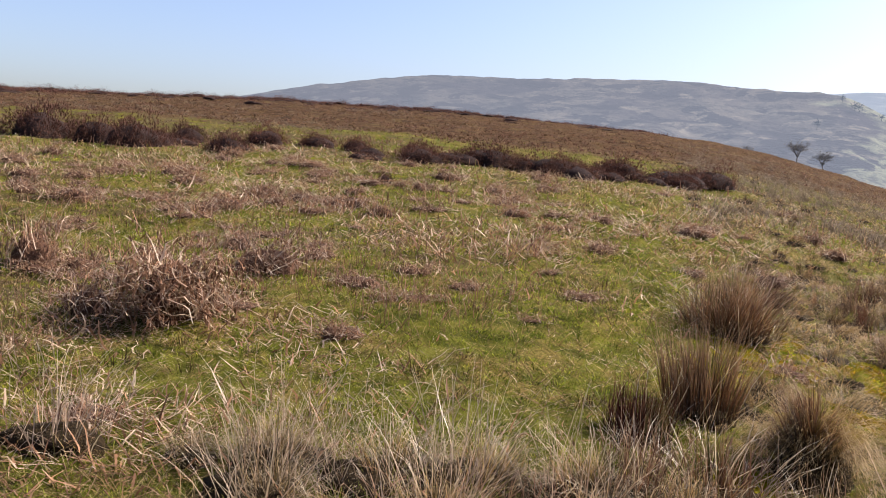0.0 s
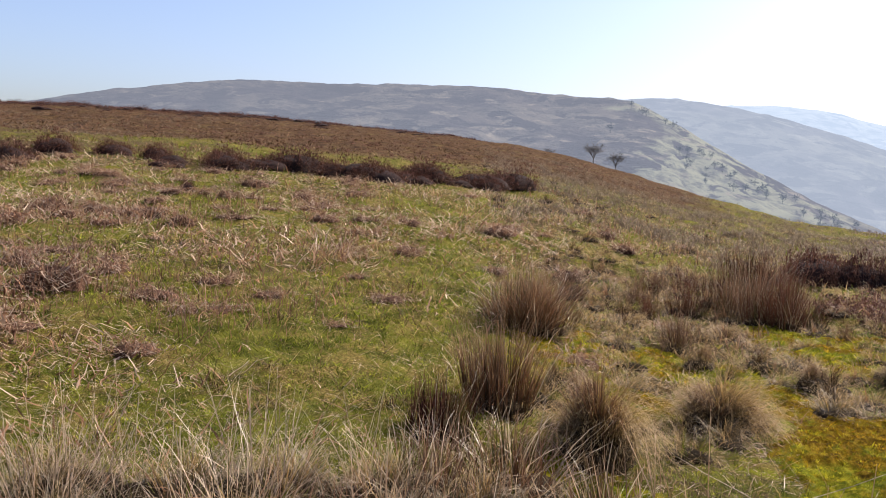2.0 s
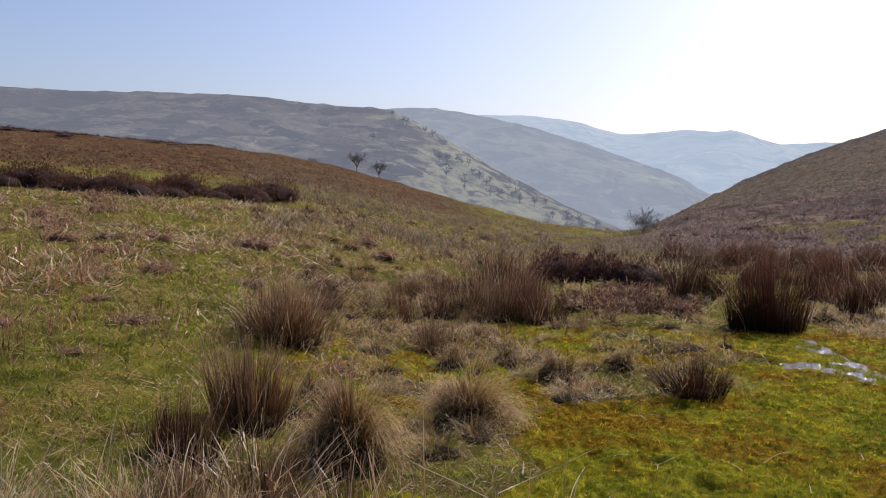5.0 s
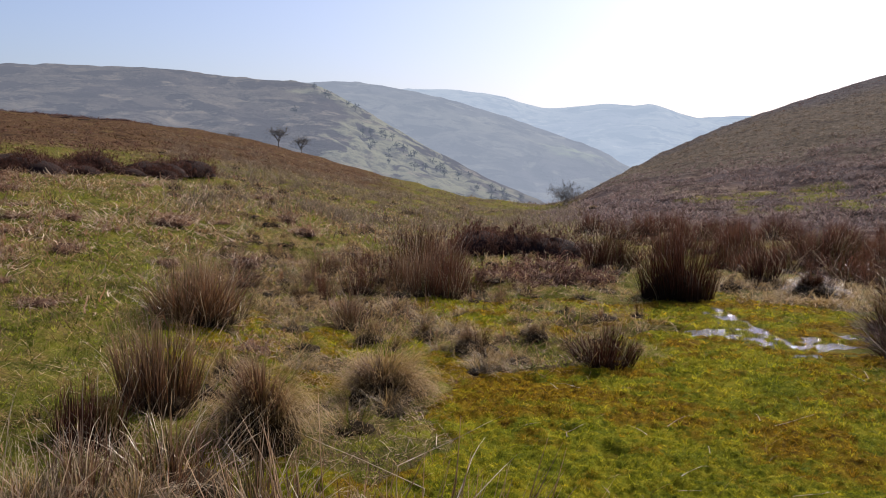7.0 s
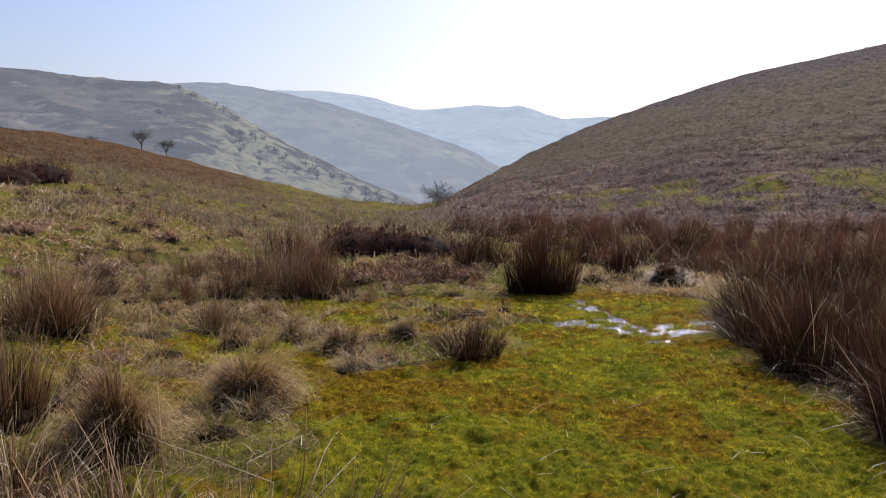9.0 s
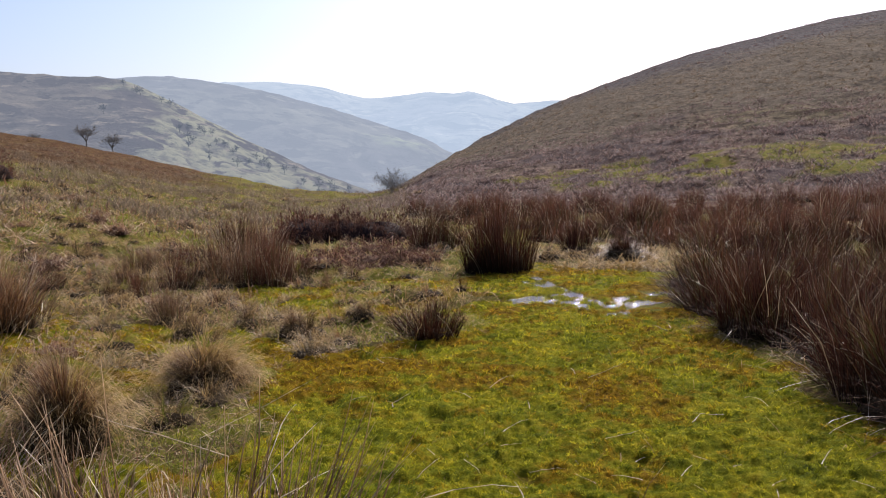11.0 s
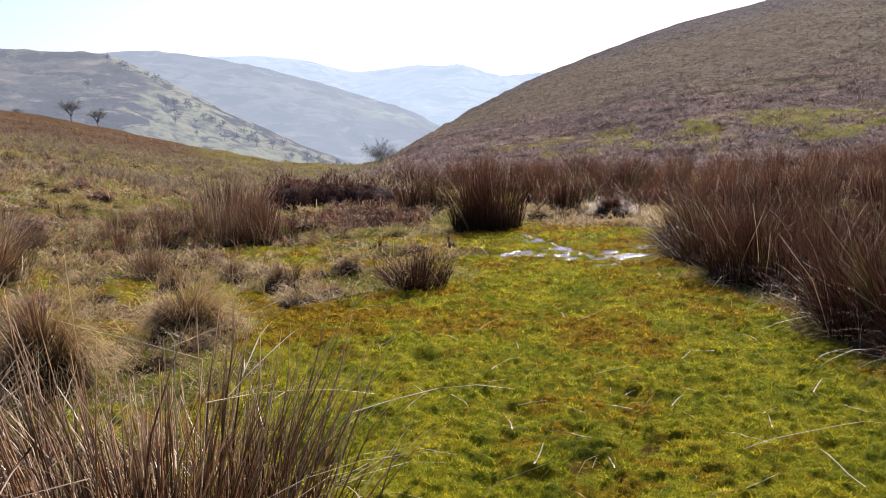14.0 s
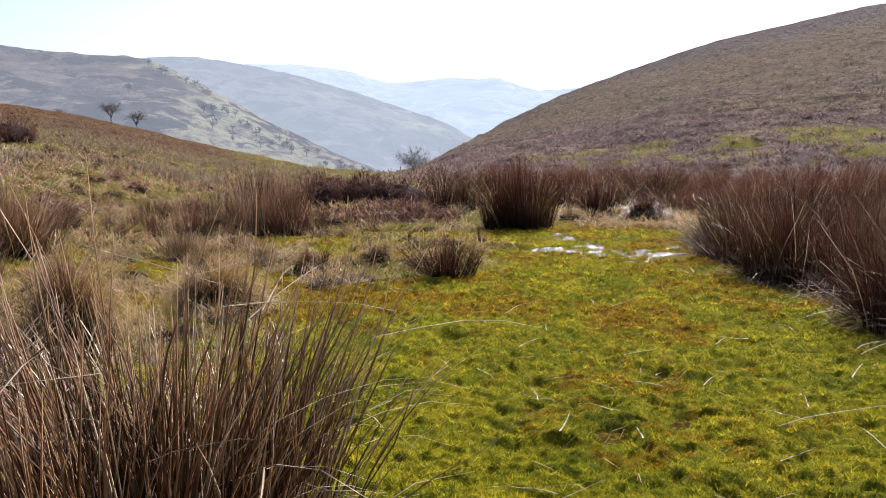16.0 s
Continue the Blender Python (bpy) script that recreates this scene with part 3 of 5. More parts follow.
def strips(base, turn, lean, bend, length, width, segs, rng, solid=False, kink=0.0):
    """Blades or stems: each starts at base, leans towards turn and bends on along its length. solid: three-sided stems."""
    n = len(base)
    u = np.linspace(0, 1, segs + 1)
    pts = np.empty((n, segs + 1, 3))
    pts[:, 0] = base
    hv = np.stack([np.cos(turn), np.sin(turn)], -1)
    sway = np.zeros(n)
    for k in range(1, segs + 1):
        th = lean + bend * u[k] ** 1.4
        if kink:
            sway = sway + rng.normal(0, kink, n)
            hv = np.stack([np.cos(turn + sway), np.sin(turn + sway)], -1)
            th = th + rng.normal(0, kink, n)
        step = (length / segs)[:, None]
        pts[:, k, :2] = pts[:, k - 1, :2] + hv * np.sin(th)[:, None] * step
        pts[:, k, 2] = pts[:, k - 1, 2] + np.cos(th) * step[:, 0]
    taper = 1 - 0.75 * u ** 1.8
    taper[-1] = 0.12
    w = width[:, None] * taper[None]
    b = rng.uniform(0, 2 * math.pi, n)
    if solid:
        ring = [np.stack([np.cos(b + q), np.sin(b + q), 0 * b], -1) for q in (0, 2.094, 4.189)]
        co = np.stack([pts + 0.5 * w[:, :, None] * d[:, None, :] for d in ring], 2)
        c = 3
    else:
        side = np.stack([np.cos(b), np.sin(b), 0 * b], -1)[:, None, :]
        co = np.stack([pts - 0.5 * w[:, :, None] * side, pts + 0.5 * w[:, :, None] * side], 2)
        c = 2
    idx = np.arange(n * (segs + 1) * c).reshape(n, segs + 1, c)
    faces = []
    for q in range(c if solid else 1):
        q2 = (q + 1) % c
        faces.append(np.stack([idx[:, :-1, q], idx[:, :-1, q2], idx[:, 1:, q2], idx[:, 1:, q]], -1).reshape(-1, 4))
    uv = np.stack([np.broadcast_to(rng.random((n, 1, 1)), (n, segs + 1, c)), np.broadcast_to(u[None, :, None], (n, segs + 1, c))], -1)
    return co.reshape(-1, 3), np.concatenate(faces), uv.reshape(-1, 2)


def joined(*pieces):
    co, faces, uv, at = [], [], [], 0
    for c, f, u in pieces:
        co.append(c), faces.append(f + at), uv.append(u)
        at += len(c)
    return np.concatenate(co), np.concatenate(faces), np.concatenate(uv)


def quads_mesh(name, piece):
    co, faces, uv = piece
    return mesh_from(name, co, faces.ravel(), np.arange(len(faces)) * 4, uv)


def mound(name, radius, height, rng, lumps=0.25, rows=8, cols=18):
    """A lumpy dome that stands on the ground and goes a little into it."""
    t = np.linspace(0, 1, rows)[:, None]
    a = np.linspace(0, 2 * math.pi, cols, endpoint=False)[None]
    p = rng.uniform(0, 6.28, 6)
    k = 1 + lumps * (0.5 * np.sin(2 * a + p[0]) + 0.3 * np.sin(3 * a + p[1] + 2 * t) + 0.3 * np.sin(5 * a + p[2] - 3 * t)) + rng.normal(0, lumps * 0.18, (rows, cols))
    r = radius * np.cos(t * math.pi / 2) ** 0.8 * k + 0.001
    z = height * (np.sin(t * math.pi / 2) * (1 + 0.12 * np.sin(2 * a + p[3])) - 0.12 * (t == 0))
    me = grid_mesh(name, r * np.cos(a), r * np.sin(a), z * np.ones_like(r), wrap=True)
    return me


def tuft(n, radius, length, lean, bend, width, segs, rng, spread=0.5, solid=False, kink=0.0, dome=0.0, locks=0, loose=0.1, gap=None):
    """Stems that fan out of one root; dome: height of the mound on which they stand; locks: sheaves in which they hang
    together; gap: the side where they stay short and bare the dark mound in place of a shaded hollow.
    """
    rho, a = np.sqrt(rng.random(n)), rng.uniform(0, 2 * math.pi, n)
    turn, tall, curl, tip = rng.normal(0, spread, n), np.ones(n), rng.uniform(*bend, n), rng.normal(0, 0.10, n)
    if locks:
        k = rng.integers(0, locks, n)
        rho = np.clip(np.sqrt(rng.random(locks))[k] + rng.normal(0, loose, n), 0, 1)
        a = rng.uniform(0, 2 * math.pi, locks)[k] + rng.normal(0, loose * 1.8, n)
        turn = rng.normal(0, spread, locks)[k] + rng.normal(0, 0.3 * spread, n)
        tall, curl = rng.uniform(0.66, 1.08, locks)[k], rng.uniform(*bend, locks)[k] + rng.normal(0, 0.12, n)
        tip = rng.normal(0, 0.10, locks)[k] + rng.normal(0, 0.06, n)
    base = np.stack([rho * radius * np.cos(a), rho * radius * np.sin(a), dome * np.sqrt(np.maximum(0, 1 - rho ** 2)) - 0.02], -1)
    turn = a + turn
    L = rng.uniform(*length, n) * (1 - 0.25 * rho) * tall
    if gap is not None:
        off = np.abs(np.mod(turn - gap + math.pi, 2 * math.pi) - math.pi)
        L = L * (1 - 0.78 * np.exp(-(off / 0.7) ** 2) * np.clip(rho * 1.6, 0, 1))
    return strips(base, turn, lean[0] + (lean[1] - lean[0]) * rho + tip, curl, L, rng.uniform(*width, n), segs, rng, solid, kink)


def thing(name, label, category, group=""):
    return tagged(new(name), label, category, group)


def rush_clump(seed, stems=430, dry=40, radius=0.34, tall=0.95, solid=False, green=0.15, label="", flop=0.25, segs=3, thick=1.25, fan=0.30, mat=None, cross=0.9, locks=11, loose=0.24, short=0.45, kink=0.05):
    """Stiff stems in several sheaves of uneven height, with bent pale ones among them and a dark matted foot."""
    rng = np.random.default_rng(seed)
    ob = thing("rush_clump", label or "dense clump of brown soft rush with pale dead stems", "rush", "rushes")
    k = int(stems * (1 - green))
    w = (0.003 * thick, 0.0055 * thick)
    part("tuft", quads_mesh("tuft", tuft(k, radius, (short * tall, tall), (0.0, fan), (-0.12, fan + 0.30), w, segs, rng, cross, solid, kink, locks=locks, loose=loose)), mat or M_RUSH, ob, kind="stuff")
    part("green_tuft", quads_mesh("green_tuft", tuft(stems - k, radius, (0.45 * tall, 0.9 * tall), (0.0, 0.25), (0.0, 0.35), w, segs, rng, 0.7, solid, 0.035, locks=max(2, locks // 3), loose=0.2)), M_RUSH_GREEN, ob, "olive green rush stems", "stuff")
    out = tuft(dry, radius * 1.1, (0.4 * tall, 1.0 * tall), (0.1, 0.3 + flop), (0.1, 0.9 + 0.6 * flop), w, segs + 1, rng, 1.0, solid, 0.10)
    part("dead_tuft", quads_mesh("dead_tuft", out), M_RUSH_DRY, ob, "pale dead rush stems", "stuff")
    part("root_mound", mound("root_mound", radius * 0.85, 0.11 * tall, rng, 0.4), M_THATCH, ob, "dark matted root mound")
    return ob


# Side left open so that near-black thatch stands in for a shaded hollow.
SHADE_SIDE = radians(-82)


def grass_tussock(seed, blades=430, radius=0.30, tall=0.42, mat=None, label="", droop=1.3, dome=0.14, heart=None):
    """A mound of thatch under blades that arch over and hang in locks, shorter on the side where bared dark thatch
    stands in for shade.
    """
    rng = np.random.default_rng(seed)
    ob = thing("grass_tussock", label or "tussock of bleached dead moor grass", "grass tussock", "tussocks")
    up = tuft(int(blades * 0.6), radius * 0.62, (0.55 * tall, 1.15 * tall), (0.05, 0.75), (0.5, droop + 0.7), (0.002, 0.0042), 4, rng, 0.8, kink=0.12, dome=dome, locks=max(8, blades // 16), loose=0.09, gap=SHADE_SIDE)
    low = tuft(int(blades * 0.4), radius * 1.0, (0.35 * tall, 0.9 * tall), (0.6, 1.35), (0.4, 1.3), (0.002, 0.0042), 3, rng, 0.8, kink=0.14, dome=dome * 0.85, locks=max(8, blades // 16), loose=0.09, gap=SHADE_SIDE)
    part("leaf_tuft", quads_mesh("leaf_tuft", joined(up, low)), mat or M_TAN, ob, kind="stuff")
    part("heart", quads_mesh("heart", tuft(int(blades * 0.25), radius * 0.5, (0.4 * tall, 0.9 * tall), (0.0, 0.45), (0.0, 0.7), (0.0025, 0.0045), 3, rng, 0.6, dome=dome, locks=9, loose=0.15)), heart or M_RUSH, ob, "upright inner blades", "stuff")
    if dome > 0.05:
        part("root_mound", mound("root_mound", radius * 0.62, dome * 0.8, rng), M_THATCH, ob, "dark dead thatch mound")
    return ob


def heather_bush(seed, radius=0.6, tall=0.4, twigs=2400, label="", core=0.74):
    rng = np.random.default_rng(seed)
    ob = thing("heather_bush", label or "dark purple-brown heather bush with fine twigs", "heather", "heather bushes")
    n = twigs
    a, t = rng.uniform(0, 6.283, n), np.arcsin(rng.uniform(0.0, 1, n))
    k = (1 + 0.14 * np.sin(2 * a + seed) + 0.12 * np.sin(3 * a + 2 * seed) + 0.1 * np.sin(5 * a) + 0.10 * np.sin(9 * a + 4 * t) + 0.10 * np.sin(6 * t + 4 * a + seed)) * rng.uniform(0.78, 1.05, n)
    base = np.stack([radius * 0.95 * k * np.cos(t) * np.cos(a), radius * 0.95 * k * np.cos(t) * np.sin(a), tall * 0.9 * k * np.sin(t) * (1 + 0.16 * np.sin(3 * a + seed))], -1)
    twig = strips(base, a + rng.normal(0, 0.9, n), (math.pi / 2 - t) * 0.9 + rng.normal(0, 0.5, n), rng.uniform(-0.4, 0.8, n), rng.uniform(0.035, 0.085, n) * (tall / 0.4),
                  rng.uniform(0.010, 0.020, n), 1, rng)
    part("foliage", quads_mesh("foliage", twig), M_HEATHER, ob)
    # Near-black dome fills the bush; shade between the stems is in its colour.
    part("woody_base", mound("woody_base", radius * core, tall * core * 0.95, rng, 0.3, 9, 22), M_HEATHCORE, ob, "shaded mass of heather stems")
    return ob


def bracken_clump(seed, fronds=34, radius=0.45, tall=0.35, label="", leaf=None, heap=0.5, stalk=None):
    """Collapsed dead bracken: fronds that arch over and lie about, curled leaflets hanging from them, pale broken stalks. heap: 0 lies flat, 1 stands as a mound."""
    rng = np.random.default_rng(seed)
    ob = thing("bracken_clump", label or "collapsed clump of dead red-brown bracken", "bracken", "dead bracken")
    a = rng.uniform(0, 6.283, fronds)
    rho = np.sqrt(rng.random(fronds)) * radius * 0.6
    base = np.stack([rho * np.cos(a), rho * np.sin(a), heap * tall * 0.5 * rng.random(fronds)], -1)
    turn, lean, bend = a + rng.normal(0, 1.3, fronds), rng.uniform(0.25, 1.25, fronds), rng.uniform(0.5, 1.9, fronds)
    L = rng.uniform(0.8, 1.7, fronds) * (0.45 * tall + 0.4 * radius)
    stalks = strips(base, turn, lean, bend, L, rng.uniform(0.006, 0.012, fronds), 6, rng, kink=0.22)
    stalks[0][:, 2] = np.maximum(stalks[0][:, 2], 0.01)
    spine = stalks[0].reshape(fronds, 7, 2, 3).mean(2)
    leaf_base, leaf_turn = [], []
    for k in range(1, 7):
        for j in range(4):
            f = rng.random((fronds, 1))
            leaf_base.append(spine[:, k - 1] * (1 - f) + spine[:, k] * f)
            leaf_turn.append(turn + rng.choice([-1.3, 1.3], fronds) + rng.normal(0, 0.5, fronds))
    leaf_base, leaf_turn = np.concatenate(leaf_base), np.concatenate(leaf_turn)
    m = len(leaf_base)
    leaves = strips(leaf_base, leaf_turn, rng.uniform(1.0, 2.7, m), rng.uniform(-0.6, 1.8, m), rng.uniform(0.04, 0.12, m), rng.uniform(0.007, 0.017, m), 2, rng, kink=0.6)
    m = int(fronds * 2.0)
    free = np.stack([rng.normal(0, radius * 0.6, m), rng.normal(0, radius * 0.6, m), rng.uniform(0.0, tall * (0.2 + 0.4 * heap), m)], -1)
    lying = strips(free, rng.uniform(0, 6.283, m), rng.uniform(0.9, 1.6, m), rng.uniform(-0.2, 0.6, m), rng.uniform(0.14, 0.46, m), rng.uniform(0.009, 0.020, m), 4, rng, kink=0.3)
    lying[0][:, 2] = np.maximum(lying[0][:, 2], 0.005)
    part("stalk_mass", quads_mesh("stalk_mass", joined(stalks, lying)), stalk or M_STALK, ob, "pale broken bracken stalks", "stuff")
    part("leaf_mass", quads_mesh("leaf_mass", leaves), leaf or M_BRACKEN, ob, kind="stuff")
    part("litter", mound("litter", radius * (0.5 + 0.1 * heap), tall * (0.18 + 0.42 * heap), rng, 0.45), M_LITTER, ob, "matted brown bracken litter")
    return ob


def bare_tree(seed, tall, wide, label, name="tree", category="tree", lean=0.0, twig_count=1500, thick=0.045, limbs=9, bark=None, twig=None, twig_width=0.004, fork=0.3):
    """A leafless moorland tree: tapered trunk, limbs that fork twice and a rounded crown of fine twigs. wide: width of the crown over the height."""
    rng = np.random.default_rng(seed)
    ob = thing(name, label, category)
    spans = []

    def grow(p, q, w0, w1, wander):
        """A crooked tapering limb from p to q."""
        rings, n = [], 5
        d = (q - p).normalized()
        x = d.cross(Vector((0.3, 0.9, 0.2))).normalized()
        y = d.cross(x).normalized()
        for k in range(n + 1):
            f = k / n
            c = p.lerp(q, f) + (x * rng.normal(0, wander) + y * rng.normal(0, wander) + Vector((0, 0, wander * 2))) * math.sin(math.pi * f)
            w = w0 + (w1 - w0) * f
            rings.append([c + (x * math.cos(s) + y * math.sin(s)) * w for s in (0, 1.257, 2.513, 3.770, 5.027)])
        return rings

    def crown_point(k):
        a, e = rng.uniform(0, 6.283), math.asin(rng.uniform(-0.45, 1.0))
        r = k * tall * 0.5
        return Vector((lean * tall + r * wide * math.cos(e) * math.cos(a), r * wide * math.cos(e) * math.sin(a), tall * (fork + (1 - fork) * 0.5) + r * (1 - fork) * math.sin(e)))
    top = Vector((lean * tall * 0.5, 0, tall * fork))
    trunk = [grow(Vector((0, 0, -0.1)), top, tall * thick, tall * thick * 0.7, tall * 0.01)]
    wood = []
    for _ in range(limbs):
        q = crown_point(0.55)
        start = Vector((0, 0, -0.1)).lerp(top, rng.uniform(0.75, 1.0))
        wood.append(grow(start, q, tall * thick * 0.42, tall * thick * 0.18, tall * 0.045))
        for _ in range(4):
            e = crown_point(0.95)
            e = q + (e - q) * min(1.0, 0.42 * tall * wide / max((e - q).length, 0.01))
            s = start.lerp(q, rng.uniform(0.5, 1.0))
            wood.append(grow(s, e, tall * thick * 0.17, tall * thick * 0.05, tall * 0.035))
            spans.append((s, e))
    for name_, sel in (("trunk", trunk), ("branchwork", wood)):
        co, faces = [], []
        for rings in sel:
            at = len(co)
            co += [c for ring in rings for c in ring]
            for k in range(len(rings) - 1):
                faces += [(at + 5 * k + j, at + 5 * k + (j + 1) % 5, at + 5 * k + 5 + (j + 1) % 5, at + 5 * k + 5 + j) for j in range(5)]
        branches = part(name_, mesh_from(name_, [tuple(c) for c in co], np.array(faces).ravel(), np.arange(len(faces)) * 4), bark or M_BARK, ob)
    k, f = rng.integers(0, len(spans), twig_count), rng.uniform(0.25, 1.0, twig_count)
    base = np.array([tuple(spans[i][0].lerp(spans[i][1], g)) for i, g in zip(k, f)])
    d = np.array([tuple((spans[i][1] - spans[i][0]).normalized()) for i in k])
    turn = np.arctan2(d[:, 1], d[:, 0]) + rng.normal(0, 1.3, twig_count)
    tilt = np.arccos(np.clip(d[:, 2], -1, 1)) + rng.normal(0, 0.75, twig_count)
    part("crown", quads_mesh("crown", strips(base, turn, tilt, rng.normal(0, 0.3, twig_count), rng.uniform(0.05, 0.13, twig_count) * tall, np.full(twig_count, twig_width * tall), 3, rng, kink=0.45)), twig or M_TWIG, branches, "dense crown of bare twigs")
    return ob


def put(ob, x, y, turn=0.0, size=1.0, tall=None, sink=0.0, tilt=0.0):
    """Pose of a thing on the ground."""
    z = float(ground_height(x, y)) - sink
    return pose(x, y, z, tilt, 0, turn) @ Matrix.Diagonal((size, size, size if tall is None else tall, 1))


def clone(ob, m):
    """A copy of a model at the pose m, whatever size the model itself stands at."""
    return copy_thing(ob, m @ Matrix.Diagonal((*(1 / c for c in ob.scale), 1)))


def plant(models, places, rng, group=""):
    """Stands the first of each model at its first place and copies on the others. places: x, y, size, height."""
    used = set()
    for i, (x, y, size, tall) in enumerate(places):
        ob = models[i % len(models)]
        m = put(ob, x, y, rng.uniform(-50, 50) if "tussock" in ob.name else rng.uniform(0, 360), size, tall)
        if ob in used:
            clone(ob, m)
        else:
            ob.matrix_basis = m
            used.add(ob)

# ---- rushes ----
RNG = np.random.default_rng(7)
RUSH_PLACES = (  # x, y, width, height
    (0.39, 13.9, 0.6, 0.85), (0.75, 14.1, 0.5, 0.8),
    (-2.63, 14.18, 1.0, 1.05), (0.54, 16.57, 1.1, 0.95), (2.69, 15.6, 0.9, 0.8),
    (4.52, 16.09, 1.2, 0.95), (3.0, 6.85, 0.9, 0.96), (3.25, 8.25, 0.8, 0.95), (2.95, 4.9, 0.9, 1.0), (3.05, 4.1, 0.75, 0.97), (3.25, 6.0, 0.8, 0.95),
    (5.45, 18.12, 1.2, 0.85), (0.85, 15.4, 0.9, 0.85))
PATCH_PLACES = (
    (-2.70, 10.4, 0.6, 0.66), (-2.22, 10.75, 0.6, 0.9), (-1.9, 10.55, 0.5, 0.85), (-1.57, 10.55, 0.55, 0.98), (-2.05, 11.65, 0.9, 0.98), (-1.7, 11.4, 0.7, 0.95), (-2.5, 11.2, 0.6, 0.8), (-3.1, 9.75, 0.5, 0.58), (-2.95, 9.6, 0.4, 0.45),
    (-2.36, 8.55, 0.42, 0.50), (-2.24, 8.15, 0.42, 0.56), (-3.4, 10.9, 0.6, 0.5), (-3.75, 9.2, 0.4, 0.36), (-0.9, 10.2, 0.3, 0.3), (-1.3, 10.9, 0.5, 0.6), (-3.19, 12.39, 0.65, 0.6), (-3.55, 12.1, 0.5, 0.5), (-1.68, 10.95, 0.7, 0.95), (-2.05, 11.9, 0.9, 0.95))
rush_models = [rush_clump(101 + i, 560, label=text, tall=1.02, green=g, dry=d, fan=f) for i, (g, d, f, text) in enumerate((
    (0.12, 18, 0.38, ""), (0.25, 24, 0.28, "olive and brown rush clump with bent dead stems"), (0.08, 14, 0.22, "tall upright russet rush clump"), (0.18, 36, 0.5, "untidy rush clump full of bleached stems")))]
belt_models = [rush_clump(111 + i, 440, label=text, tall=1.02, green=0.1, dry=30, fan=f, mat=M_RUSH_BELT) for i, (f, text) in enumerate(((0.22, "faded brown rush clump in a long belt"), (0.30, "faded rush clump with tangled tips")))]
for i, ob in enumerate(belt_models):
    ob.matrix_basis = put(ob, 1.9 + 1.3 * i, 17.0 + i, 50 * i, 1.0, 0.9)
plant(rush_models, [(x, y, w / 1.0, h / 0.9) for x, y, w, h in RUSH_PLACES], RNG)
patch_models = [rush_clump(115 + i, 400, label=text, tall=1.02, green=g, dry=d, fan=f, mat=m, loose=0.3, cross=1.1) for i, (g, d, f, m, text) in enumerate((
    (0.10, 30, 0.42, M_RUSH_BELT, "faded russet rush clump among grass tussocks"), (0.15, 44, 0.34, M_RUSH_MID, "rusty rush clump with grey broken tips"), (0.2, 26, 0.30, M_RUSH_BELT, "upright brown rush clump in damp grass")))]
plant(patch_models, [(x, y, w / 1.0, h / 0.9) for x, y, w, h in PATCH_PLACES], np.random.default_rng(8))
dark = rush_clump(120, 1700, 40, 0.46, 1.10, green=0.06, locks=44, loose=0.3, fan=0.26, label="large dark upright rush clump beside the wet moss", flop=0.1)
# Extra near-black mound: closes the gaps and stands in for shade at the base.
part("root_mound", mound("root_mound", 0.40, 0.30, np.random.default_rng(12)), M_THATCH, dark, "dark mound filling the shaded base of old stems")
dark.matrix_basis = put(dark, 1.34, 11.35, 40, 0.95, 1.25)
mid = rush_clump(119, 800, 40, 0.24, 0.84, green=0.15, fan=0.10, cross=0.5, short=0.6, mat=M_RUSH_MID, label="upright brown rush clump with dark base", flop=0.4)
mid.matrix_basis = put(mid, -2.52, 4.75, 0, 0.85, 1.0)
low = rush_clump(121, 620, 30, 0.21, 0.54, green=0.4, fan=0.12, label="low olive rush clump with dark base", flop=0.1)
low.matrix_basis = put(low, -2.52, 4.0, 10, 0.9, 1.0)
wide = rush_clump(122, 1300, 170, 0.38, 1.0, green=0.10, mat=M_RUSH_MID, fan=0.25, label="broad rush tussock with bleached feathery tips", flop=0.6)
wide.matrix_basis = put(wide, -3.35, 7.15, 100, 1.0, 0.85)
near = rush_clump(123, 1050, 120, 0.37, 1.12, solid=True, green=0.03, fan=0.36, thick=1.9, cross=1.1, short=0.62, kink=0.07, mat=M_RUSH_OLD, label="tall russet rush clump with bent straw-coloured stems", flop=0.7, segs=6, locks=26, loose=0.16)
near.matrix_basis = put(near, -0.56, 2.02, 0, 1.0, 1.02)
tries = np.random.default_rng(128)
for _ in range(44):
    one = tuft(1, 0.30, (0.8, 1.15), (0.1, 0.45), (0.9, 2.1), (0.004, 0.0068), 8, tries, 1.2, True, 0.03)
    part("bent_stem", quads_mesh("bent_stem", one), M_RUSH_DRY, near, "long arching straw-coloured stem")
for _ in range(26):
    a, out, up = tries.uniform(0, 6.283), tries.uniform(0.05, 0.32), tries.uniform(0.35, 0.85)
    foot = np.array([[out * math.cos(a), out * math.sin(a), 0.0]])
    lower = strips(foot, np.array([a]), np.array([tries.uniform(0.05, 0.4)]), np.array([0.1]), np.array([up]), np.array([tries.uniform(0.006, 0.009)]), 4, tries, True, 0.03)
    knee = lower[0].reshape(-1, 3, 3)[-1].mean(0, keepdims=True)
    upper = strips(knee, np.array([a + tries.normal(0, 1.4)]), np.array([tries.uniform(1.1, 1.9)]), np.array([tries.uniform(0.0, 0.5)]), np.array([tries.uniform(0.25, 0.6)]), np.array([tries.uniform(0.005, 0.007)]), 4, tries, True, 0.03)
    lower[0][-3:] = knee + 2.2 * (lower[0][-3:] - knee)
    part("broken_stem", quads_mesh("broken_stem", joined(lower, upper)), M_RUSH_DRY, near, "pale rush stem snapped over at half its height")
